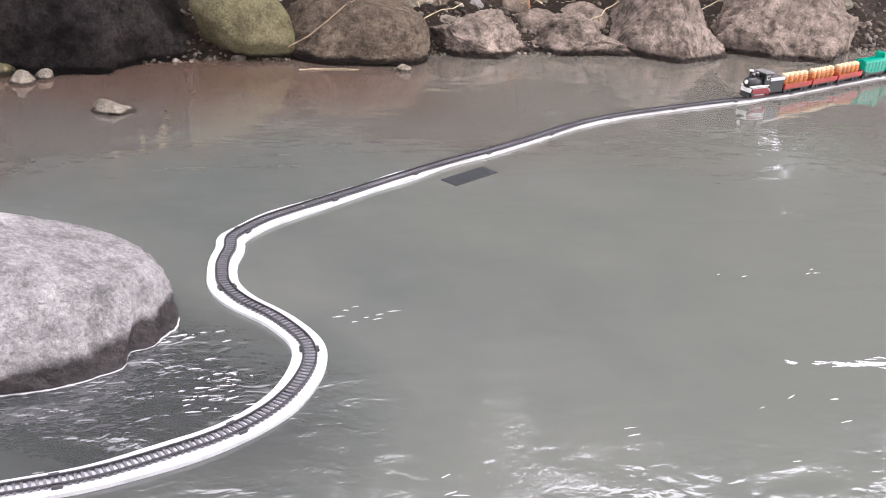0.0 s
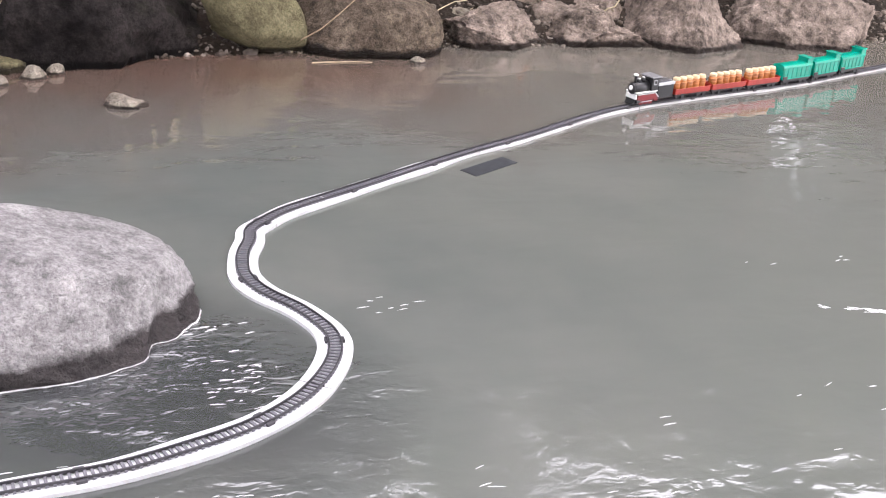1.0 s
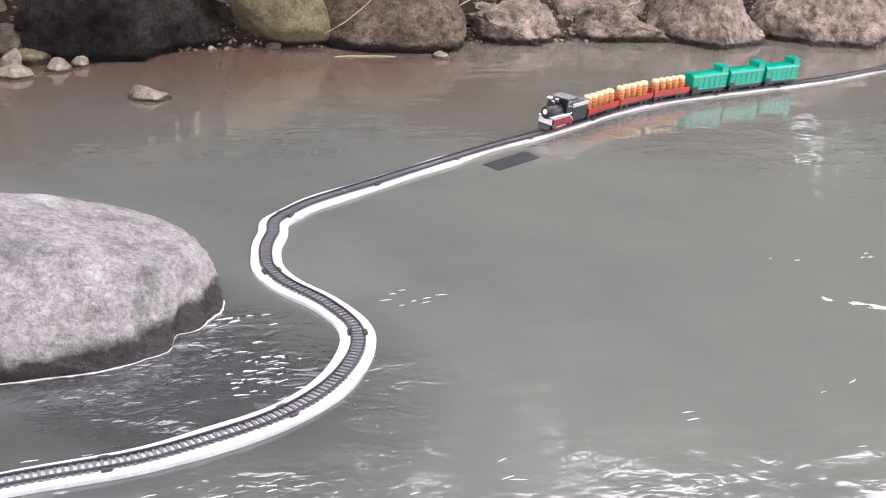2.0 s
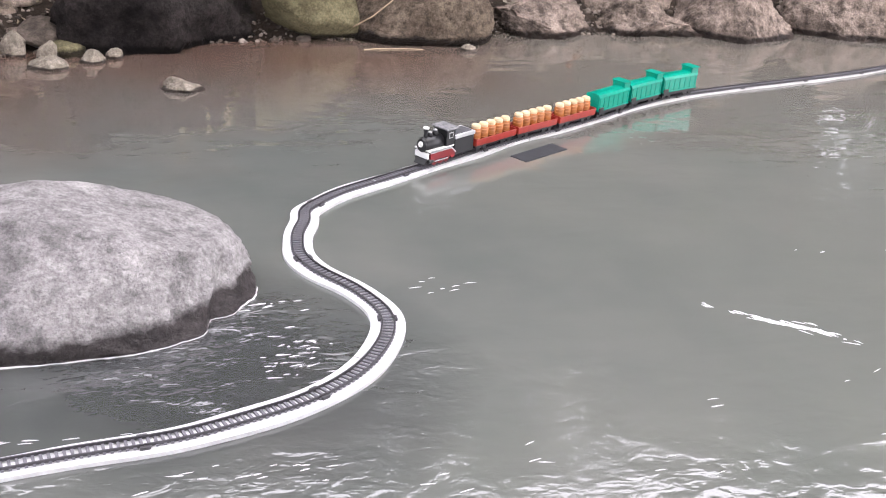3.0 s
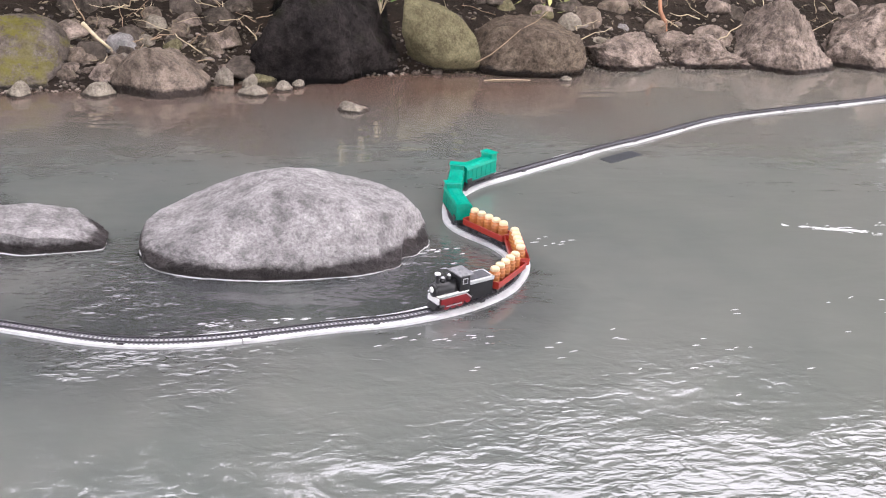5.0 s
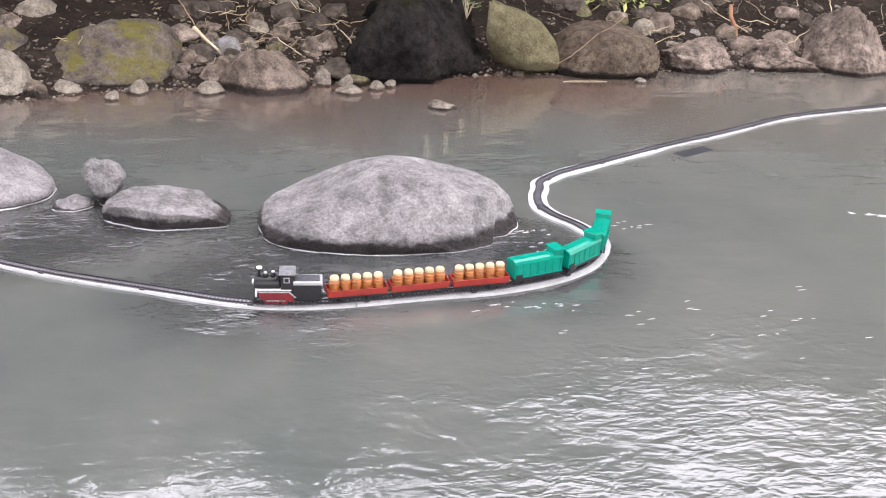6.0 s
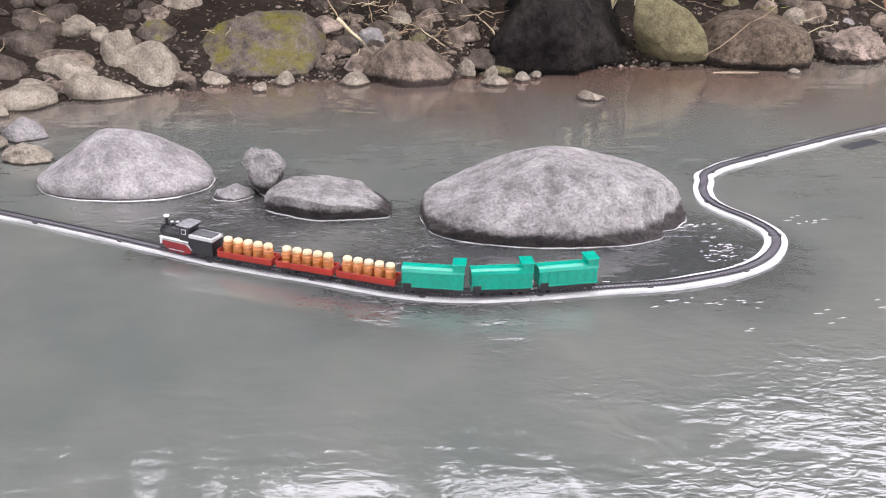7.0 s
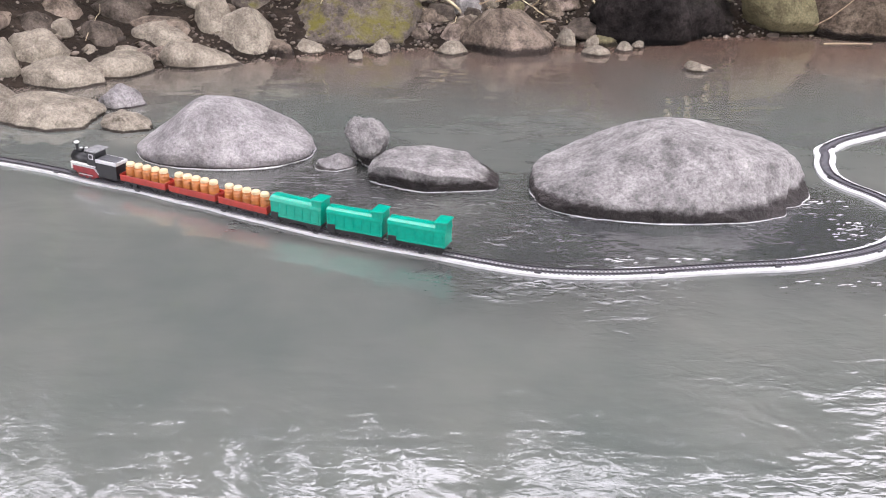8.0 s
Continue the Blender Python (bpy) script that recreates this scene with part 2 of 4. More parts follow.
def add_turned(bm, profile, m, seg=16):
    """A body of revolution: profile of (radius, height) about m's z axis, closed at both ends."""
    rings = []
    for r, z in profile:
        rings.append([bm.verts.new(m @ Vector((r * math.cos(2 * math.pi * k / seg), r * math.sin(2 * math.pi * k / seg), z))) for k in range(seg)])
    for a, b in zip(rings, rings[1:]):
        for k in range(seg):
            bm.faces.new((a[k], a[(k + 1) % seg], b[(k + 1) % seg], b[k]))
    bm.faces.new(rings[0][::-1])
    bm.faces.new(rings[-1])
    return bm


def turned(profile, m=Matrix(), seg=16):
    return add_turned(bmesh.new(), profile, m, seg)


def add_prism(bm, outline, y0, y1):
    """An outline of (x, z) pushed out from y0 to y1."""
    a = [bm.verts.new((x, y0, z)) for x, z in outline]
    b = [bm.verts.new((x, y1, z)) for x, z in outline]
    n = len(a)
    bm.faces.new(a)
    bm.faces.new(b[::-1])
    for k in range(n):
        bm.faces.new((a[k], b[k], b[(k + 1) % n], a[(k + 1) % n]))
    return bm


def tube(points, r0, r1, seg=7):
    bm = bmesh.new()
    pts = [Vector(p) for p in points]
    rings = []
    for i, p in enumerate(pts):
        d = (pts[min(i + 1, len(pts) - 1)] - pts[max(i - 1, 0)]).normalized()
        q = d.to_track_quat("Z", "Y").to_matrix()
        r = r0 + (r1 - r0) * i / (len(pts) - 1)
        rings.append([bm.verts.new(p + q @ Vector((r * math.cos(2 * math.pi * k / seg), r * math.sin(2 * math.pi * k / seg), 0))) for k in range(seg)])
    for a, b in zip(rings, rings[1:]):
        for k in range(seg):
            bm.faces.new((a[k], a[(k + 1) % seg], b[(k + 1) % seg], b[k]))
    bm.faces.new(rings[0][::-1])
    bm.faces.new(rings[-1])
    return bm


# ---- ground and water ----
SHORE = [(-60, -2.0), (-4, -0.3), (-1.7, 0.5), (-1.3, 0.86), (-0.95, 1.06), (-0.5, 1.25), (0.0, 1.3), (0.5, 1.42), (1.2, 1.5), (2.3, 1.55), (5, 2.2), (60, 12)]


def shore(x):
    return float(np.interp(x, [p[0] for p in SHORE], [p[1] for p in SHORE]))


def ground_z(x, y):
    d = y - shore(x)
    bumps = 0.05 * noise.fractal(Vector((x * 2.3, y * 2.3, 0.4)), 1.0, 2.0, 4)
    far = float(np.interp(d, [-0.6, -0.12, 0.0, 0.06, 0.22, 0.42, 0.56, 0.9, 1.2, 3.0, 40, 400], [-0.4, -0.08, 0.002, 0.03, 0.1, 0.17, 0.3, 0.6, 0.75, 1.3, 4.0, 4.0]))
    near = float(np.interp(y, [-400, -30, -6, -3.2, -2.6], [1.5, 1.2, 0.6, 0.1, -0.4]))
    return max(far, near) + bumps * min(1.0, 0.12 + max(0.0, max(d, -2.6 - y)) * 1.6)


def steps(lo, hi, fine_lo, fine_hi, fine, grow=1.35):
    v = list(np.arange(fine_lo, fine_hi, fine))
    s, p = fine, v[-1]
    while p < hi:
        s *= grow
        p += s
        v.append(p)
    s, p = fine, v[0]
    while p > lo:
        s *= grow
        p -= s
        v.insert(0, p)
    return v


def build_ground():
    xs, ys = steps(-300, 300, -2.6, 4.2, 0.05), steps(-300, 300, 0.2, 3.6, 0.05)
    verts = [(x, y, ground_z(x, y)) for y in ys for x in xs]
    nx = len(xs)
    faces = [(j * nx + i, j * nx + i + 1, (j + 1) * nx + i + 1, (j + 1) * nx + i) for j in range(len(ys) - 1) for i in range(nx - 1)]
    me = bpy.data.meshes.new("ground")
    me.from_pydata(verts, [], faces)
    me.materials.append(SOIL)
    me.polygons.foreach_set("use_smooth", [True] * len(me.polygons))
    tagged(new("ground", me), "damp brown soil of the stream bank and bed, darkened for shade", "ground", kind="structure")


def build_water():
    bm = bmesh.new()
    bmesh.ops.create_grid(bm, x_segments=2, y_segments=2, size=150)
    return tagged(part("water", bm, WATER), "murky grey-green stream water with small ripples", "water", kind="structure")


build_ground()
WATER_SHEET = build_water()


# ---- stones ----
def boulder_mesh(name, w, d, h, seed, material, square=2.25, rugged=0.1, lean=0.0, crest=0.0, grit=0.0, sub=4, under=0.35, taper=0.0, profile=None, crease=None, facets=7, cut=0.8, cuts=(), lift=0.0):
    """A boulder w wide, d deep, h high over z = 0, reaching under * h below it. crest shifts the summit, lean tips the top."""
    bm = bmesh.new()
    bmesh.ops.create_icosphere(bm, subdivisions=sub, radius=1)
    off = Vector((seed * 7.13, seed * 3.71, seed * 1.37))
    rng = random.Random(seed)
    planes = []
    for _ in range(facets):
        planes.append((Vector((rng.uniform(-1, 1), rng.uniform(-1, 0.4), rng.uniform(-0.25, 1))).normalized(), cut * rng.uniform(0.86, 1.16)))
    for c in cuts:
        planes.append((Vector(c[:3]).normalized(), c[3]))
    for v in bm.verts:
        p = v.co.normalized()
        k = (abs(p.x) ** square + abs(p.y) ** square + abs(p.z) ** square) ** (-1 / square)
        q = p * k
        for pn, pc in planes:
            over = q.dot(pn) - pc
            if over > 0:
                q -= pn * over * 0.86
        n1 = noise.fractal(p * 1.1 + off, 1.0, 2.0, 2)
        n2 = noise.fractal(p * 3.2 + off, 0.9, 2.1, 4)
        q *= 1 + rugged * (1.1 * n1 + 0.45 * n2)
        n3 = noise.noise(p * 12 + off)
        q *= 1 + rugged * 0.06 * n3
        if grit:
            q *= 1 + grit * (noise.fractal(p * 16 + off, 0.7, 2.0, 4) + 0.5 * noise.noise(p * 6 + off))
        x = q.x * (1 - taper * max(0, q.z)) + crest * max(0, q.z)
        y = q.y + lean * q.z
        z = q.z * h if q.z > 0 else q.z * h * under
        if profile and q.z > 0:
            z *= float(np.interp(q.x, np.linspace(-1, 1, len(profile)), profile))
        if crease:
            cx, cw, cd = crease
            g = math.exp(-((q.x - cx - 0.16 * q.z + 0.1 * q.y) / cw) ** 2) * max(0.0, -q.y)
            y += cd * g
            x -= 0.4 * cd * g
        v.co = (x * w / 2, y * d / 2, z + lift)
    return mesh_of(bm, name, material, True)


def boulder(name, label, x, y, w, h, material, seed, depth=0.8, z=0.0, turn=0.0, category="rock", group="", **kw):
    """A stone whose near foot stands at (x, y)."""
    d = w * depth
    ob = new(name, boulder_mesh(name, w, d, h, seed, material, **kw))
    ob.matrix_basis = pose(x, y + d * 0.42, z, 0, 0, turn)
    return tagged(ob, label, category, group)


def build_stream_rocks():
    boulder("boulder", "large smooth grey boulder standing in the water", 0.106, 0.163, 0.5, 0.107, GREY, 3, grit=0.011, depth=0.62, square=2.7, rugged=0.03, facets=2, cut=0.98, sub=6, under=0.3,
            profile=(0.58, 0.66, 0.82, 0.98, 1.07, 1.04, 0.96, 0.88, 0.84), crease=(0.74, 0.06, 0.16),
            cuts=((-0.62, 0, 0.78, 0.86), (0.34, 0, 0.94, 0.92), (-0.1, -0.7, 0.7, 0.86), (0.9, -0.35, 0.25, 0.94), (0.5, -0.75, 0.42, 0.92)), lift=0.004)
    boulder("boulder", "rounded pale grey boulder in the stream", -0.72, 0.395, 0.34, 0.088, LIGHT, 8, grit=0.006, depth=0.68, square=2.3, rugged=0.045, facets=3, cut=0.95, sub=5, under=0.5,
            profile=(0.5, 0.76, 1.0, 1.1, 1.06, 0.96, 0.82, 0.68, 0.55), cuts=((-0.75, 0, 0.66, 0.86), (0.62, -0.1, 0.78, 0.82), (0.1, -0.8, 0.6, 0.84)), lift=0.004)
    boulder("rock", "small upright knobbly grey rock in the stream", -0.443, 0.395, 0.088, 0.04, GREY, 5, grit=0.08, depth=0.9, square=2.2, rugged=0.2, sub=5, facets=6, cut=0.9, cuts=((-0.75, -0.2, -0.5, 0.6), (0.85, -0.2, -0.5, 0.62)), under=1.5, lift=0.044)
    boulder("rock", "low wet grey rock just above the water", -0.5, 0.375, 0.085, 0.028, LIGHT, 15, depth=0.8, rugged=0.2, profile=(0.3, 0.5, 0.8, 1.0, 1.1))
    boulder("rock", "low flat-topped grey rock in the stream", -0.322, 0.264, 0.236, 0.052, GREY, 6, grit=0.03, depth=0.62, square=2.8, rugged=0.06, facets=2, cut=0.95, sub=5, under=1.0,
            profile=(0.6, 0.9, 1.06, 1.1, 1.1, 1.05, 0.95, 0.8, 0.6), cuts=((0.22, -0.1, 1.0, 0.55), (-0.55, -0.75, -0.25, 0.6), (0.2, -0.95, -0.25, 0.72), (0.75, -0.2, 0.5, 0.86)), lift=0.009)
    boulder("stone", "small white stone breaking the water", 0.335, 1.06, 0.075, 0.018, PALE, 9, depth=0.6, square=2.1, rugged=0.3, profile=(1.2, 1.3, 1.2, 1.0, 0.8, 0.6, 0.4))
    boulder("stone", "tiny white stone at the water's edge", 0.96, 1.33, 0.034, 0.014, PALE, 10, square=2.1, rugged=0.25)


def build_bank_rocks():
    B = lambda name, label, *a, **k: boulder(name, label, *a, **k)
    B("boulder", "dark grey boulder with yellow-green moss on top", -0.53, 1.26, 0.41, 0.15, MOSSY, 21, depth=0.7, square=3.0, rugged=0.12, sub=5, grit=0.03)
    B("boulder", "pale rounded grey boulder on the bank", -0.785, 1.16, 0.17, 0.12, PALE, 22, square=2.6, rugged=0.1, sub=5, facets=9, cut=0.8, crest=0.1)
    B("boulder", "brown-grey boulder leaning on the bank", -0.92, 1.34, 0.13, 0.12, BROWN, 23, rugged=0.14)
    B("rock", "pale flat wedge-shaped rock at the waterline", -0.872, 1.055, 0.2, 0.075, PALE, 24, depth=0.6, rugged=0.1, crest=-0.3, profile=(1.0, 1.1, 1.1, 0.9, 0.7, 0.45, 0.2), facets=9, cut=0.75)
    B("boulder", "pale brown boulder at the water's edge", -0.12, 1.195, 0.235, 0.125, BROWN, 25, square=2.5, rugged=0.1, crest=-0.15, sub=5, grit=0.02)
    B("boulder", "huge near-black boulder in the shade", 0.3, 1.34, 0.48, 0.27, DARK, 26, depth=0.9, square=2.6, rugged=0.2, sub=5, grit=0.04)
    B("boulder", "tall smooth olive-green boulder", 0.63, 1.4, 0.225, 0.17, OLIVE, 27, depth=0.6, lift=0.045, grit=0.008, square=2.6, rugged=0.06, crest=-0.55, under=0.5, facets=6, cut=0.85, sub=5, cuts=((-0.6, -0.3, -0.7, 0.42), (0.1, -0.6, -0.8, 0.6)))
    B("boulder", "brown dome-shaped boulder at the water's edge", 0.885, 1.385, 0.33, 0.105, RUST, 28, depth=0.7, square=3.0, rugged=0.06, sub=6, grit=0.02, profile=(0.7, 0.85, 1.0, 1.1, 1.06, 0.98, 0.9, 0.8, 0.7), facets=6, cut=0.9, under=0.55, lift=0.034)
    B("rock", "rough pinkish rock on the waterline", 1.185, 1.43, 0.31, 0.09, PINK, 29, square=3.0, rugged=0.26, sub=6, grit=0.05, facets=12, cut=0.72)
    B("rock", "rough broken pinkish rock", 1.455, 1.47, 0.29, 0.085, PINK, 30, square=3.0, rugged=0.26, sub=6, grit=0.05, facets=12, cut=0.72)
    B("boulder", "pale pinkish boulder with a cracked face", 1.70, 1.43, 0.34, 0.18, PINK, 31, square=2.4, rugged=0.12, crest=-0.1, profile=(0.5, 0.8, 1.05, 1.1, 0.9, 0.75, 0.6), sub=6, grit=0.035, facets=12, cut=0.78)
    B("boulder", "rough grey-pink boulder at the shore", 2.09, 1.42, 0.42, 0.17, PINK, 32, square=3.0, rugged=0.16, sub=6, grit=0.035)
    B("rock", "flat pale rock slab lying in the shallows", -1.11, 0.6, 0.23, 0.06, PALE, 33, depth=0.7, rugged=0.12, sub=5)
    B("rock", "pale rock at the edge of the shallows", -0.945, 0.58, 0.1, 0.036, PALE, 34, rugged=0.15)
    B("rock", "pale grey flat river stone", -1.165, 0.87, 0.2, 0.055, PALE, 35, rugged=0.12)
    B("rock", "pale grey flat river stone", -1.07, 0.97, 0.18, 0.05, PALE, 36, rugged=0.12)
    B("rock", "brown-grey rounded river stone", -0.98, 1.22, 0.12, 0.06, BROWN, 37, rugged=0.12)
    B("rock", "pale grey rounded river stone", -1.28, 1.08, 0.17, 0.065, PALE, 38, rugged=0.12)


def build_bank_stones():
    boulder("stone", "dark wet pebble-smooth stone at the waterline", -0.709, 1.175, 0.074, 0.032, BROWN, 60, depth=0.75, z=0.006, rugged=0.13, group="stones of the bank")
    boulder("stone", "pale flat stone at the waterline", -0.628, 1.195, 0.097, 0.033, PALE, 61, depth=0.75, z=0.000, rugged=0.13, group="stones of the bank")
    boulder("stone", "pale rounded stone at the waterline", -0.448, 1.194, 0.058, 0.035, PALE, 62, depth=0.75, z=0.000, rugged=0.13, group="stones of the bank")
    boulder("stone", "small pale stone in the shallows", -0.505, 1.141, 0.042, 0.023, PALE, 63, depth=0.75, z=0.000, rugged=0.13, group="stones of the bank")
    boulder("stone", "pinkish brown stone among the debris", -0.265, 1.289, 0.078, 0.056, PINK, 64, depth=0.75, z=0.000, rugged=0.13, group="stones of the bank")
    boulder("stone", "pale rounded stone in the shallows", -0.266, 1.193, 0.083, 0.033, PALE, 65, depth=0.75, z=0.000, rugged=0.13, group="stones of the bank")
    boulder("stone", "brown stone under dry twigs", -0.341, 1.289, 0.063, 0.043, BROWN, 66, depth=0.75, z=0.001, rugged=0.13, group="stones of the bank")
    boulder("stone", "upright pale stone at the waterline", 0.037, 1.288, 0.058, 0.045, PALE, 67, depth=0.75, z=0.000, rugged=0.13, group="stones of the bank")
    boulder("stone", "smooth olive-brown oval stone", 0.132, 1.283, 0.081, 0.033, OLIVE, 68, depth=0.75, z=0.000, rugged=0.13, group="stones of the bank")
    boulder("stone", "flat white stone in the shallows", 0.101, 1.195, 0.074, 0.022, PALE, 69, depth=0.75, z=0.000, rugged=0.13, group="stones of the bank")
    boulder("stone", "small wet stone in the shallows", 0.222, 1.274, 0.034, 0.019, PALE, 70, depth=0.75, z=0.000, rugged=0.13, group="stones of the bank")
    boulder("stone", "brown rounded stone on the bank", 0.052, 1.449, 0.087, 0.063, BROWN, 71, depth=0.75, z=0.052, rugged=0.13, group="stones of the bank")
    boulder("stone", "dark brown stone on the bank", 0.034, 1.541, 0.105, 0.051, DUSKY, 72, depth=0.75, z=0.094, rugged=0.13, group="stones of the bank")
    boulder("stone", "dull brown stone on the bank", 0.010, 1.411, 0.067, 0.048, BROWN, 73, depth=0.75, z=0.041, rugged=0.13, group="stones of the bank")
    boulder("stone", "small mossy stone on the bank", -0.088, 1.411, 0.058, 0.046, OLIVE, 74, depth=0.75, z=0.046, rugged=0.13, group="stones of the bank")
    boulder("stone", "grey stone leaning behind the boulder", -0.215, 1.388, 0.092, 0.065, GREY, 75, depth=0.75, z=0.040, rugged=0.13, group="stones of the bank")
    boulder("stone", "dark mossy stone between boulders", 0.710, 1.537, 0.075, 0.058, OLIVE, 76, depth=0.75, z=0.025, rugged=0.13, group="stones of the bank")
    boulder("stone", "grey upright stone on the bank", 1.061, 1.640, 0.098, 0.078, PALE, 77, depth=0.75, z=0.040, rugged=0.13, group="stones of the bank")
    boulder("stone", "flat grey stone on the bank", 1.184, 1.711, 0.108, 0.040, GREY, 78, depth=0.75, z=0.060, rugged=0.13, group="stones of the bank")
    boulder("stone", "grey rounded stone on the bank", 1.152, 1.655, 0.078, 0.041, GREY, 79, depth=0.75, z=0.037, rugged=0.13, group="stones of the bank")
    boulder("stone", "grey rounded stone on the bank", 1.227, 1.635, 0.098, 0.065, GREY, 80, depth=0.75, z=0.024, rugged=0.13, group="stones of the bank")
    boulder("stone", "brown rounded stone beside the wooden post", 1.341, 1.645, 0.086, 0.081, BROWN, 81, depth=0.75, z=0.022, rugged=0.13, group="stones of the bank")
    boulder("stone", "small grey stone on the bank", 1.078, 1.578, 0.080, 0.039, GREY, 82, depth=0.75, z=0.010, rugged=0.13, group="stones of the bank")
    boulder("stone", "pale rounded stone on the bank", 1.147, 1.585, 0.085, 0.050, PALE, 83, depth=0.75, z=0.008, rugged=0.13, group="stones of the bank")
    boulder("stone", "pale oval stone on the bank", 1.209, 1.560, 0.064, 0.064, PALE, 84, depth=0.75, z=0.000, rugged=0.13, group="stones of the bank")
    boulder("stone", "pinkish stone behind the boulder", 0.991, 1.545, 0.077, 0.070, PINK, 85, depth=0.75, z=0.004, rugged=0.13, group="stones of the bank")
    boulder("stone", "broad pinkish brown rock", 1.403, 1.542, 0.195, 0.086, PINK, 87, depth=0.75, z=0.000, rugged=0.13, group="stones of the bank")
    boulder("stone", "mossy yellow-green stone on the bank", 1.499, 1.711, 0.145, 0.062, OLIVE, 88, depth=0.75, z=0.047, rugged=0.13, group="stones of the bank")
    boulder("stone", "dark brown rock on the bank", 1.647, 1.719, 0.128, 0.096, DUSKY, 89, depth=0.75, z=0.047, rugged=0.13, group="stones of the bank")
    boulder("stone", "grey rounded stone on the bank", 1.664, 1.428, 0.100, 0.057, GREY, 90, depth=0.75, z=0.000, rugged=0.13, group="stones of the bank")
    boulder("stone", "large pale river stone on the bank", -1.240, 0.964, 0.158, 0.077, PALE, 92, depth=0.75, z=0.023, rugged=0.13, group="stones of the bank")
    boulder("stone", "small pale stone on the bank", -1.135, 1.040, 0.046, 0.030, PALE, 93, depth=0.75, z=0.029, rugged=0.13, group="stones of the bank")
    boulder("stone", "flat pale stone on the bank", -1.060, 1.063, 0.096, 0.023, PALE, 94, depth=0.75, z=0.021, rugged=0.13, group="stones of the bank")
    boulder("stone", "grey stone slab in the shallows", -0.994, 0.734, 0.106, 0.042, LIGHT, 95, depth=0.75, z=0.000, rugged=0.13, group="stones of the bank")
    boulder("stone", "long pale brown stone on the bank", -0.977, 1.126, 0.167, 0.058, PALE, 96, depth=0.75, z=0.028, rugged=0.13, group="stones of the bank")
    boulder("stone", "small reddish stone at the waterline", -0.976, 1.076, 0.049, 0.032, PINK, 97, depth=0.75, z=0.015, rugged=0.13, group="stones of the bank")
    boulder("stone", "tall pale beige boulder on the bank", -0.869, 1.201, 0.117, 0.116, PALE, 98, depth=0.75, z=0.040, rugged=0.13, group="stones of the bank")
    boulder("stone", "dark mossy boulder on the bank", -0.783, 1.307, 0.123, 0.063, MOSSY, 99, depth=0.75, z=0.071, rugged=0.13, group="stones of the bank")
    boulder("stone", "dark purple-grey boulder on the bank", -1.123, 1.084, 0.115, 0.059, DUSKY, 100, depth=0.75, z=0.047, rugged=0.13, group="stones of the bank")
    boulder("stone", "long brown stone on the bank", -1.006, 1.158, 0.175, 0.039, BROWN, 101, depth=0.75, z=0.048, rugged=0.13, group="stones of the bank")
    boulder("stone", "low brown stone beside the pale boulder", -0.681, 1.150, 0.06, 0.035, BROWN, 102, depth=0.75, z=0.000, rugged=0.13, group="stones of the bank")
    boulder("stone", "brown rock on the upper bank", -1.278, 1.058, 0.128, 0.054, DUSKY, 103, depth=0.75, z=0.073, rugged=0.13, group="stones of the bank")
    boulder("stone", "pale river stone in the shallows", -1.313, 0.904, 0.129, 0.073, PALE, 104, depth=0.75, z=0.025, rugged=0.13, group="stones of the bank")
    boulder("stone", "pale slab in the shallows", -1.288, 0.627, 0.200, 0.079, PALE, 105, depth=0.75, z=0.000, rugged=0.13, group="stones of the bank")
    boulder("stone", "weathered brown rock on the upper bank", -1.227, 1.137, 0.111, 0.059, BROWN, 106, depth=0.75, z=0.093, rugged=0.13, group="stones of the bank")
    boulder("stone", "dark rock on the upper bank", -1.096, 1.189, 0.155, 0.053, DUSKY, 107, depth=0.75, z=0.085, rugged=0.13, group="stones of the bank")
    boulder("stone", "rough pinkish stone at the waterline", 1.360, 1.592, 0.084, 0.056, PINK, 108, depth=0.75, z=0.007, rugged=0.13, group="stones of the bank")
    boulder("stone", "broad rough pinkish rock", 1.515, 1.597, 0.205, 0.082, PINK, 109, depth=0.75, z=0.000, rugged=0.13, group="stones of the bank")
    boulder("stone", "pale rounded stone on the bank", 1.387, 1.685, 0.075, 0.047, PALE, 110, depth=0.75, z=0.038, rugged=0.13, group="stones of the bank")
    boulder("stone", "pale rounded stone wedged between rocks", 2.047, 1.712, 0.082, 0.076, PALE, 111, depth=0.75, z=0.036, rugged=0.13, group="stones of the bank")
    boulder("stone", "pale stone at the waterline", 0.101, 1.261, 0.041, 0.035, PALE, 112, depth=0.75, z=0.000, rugged=0.13, group="stones of the bank")
    boulder("stone", "pale stone in the shallows", 0.178, 1.241, 0.051, 0.024, PALE, 113, depth=0.75, z=0.000, rugged=0.13, group="stones of the bank")


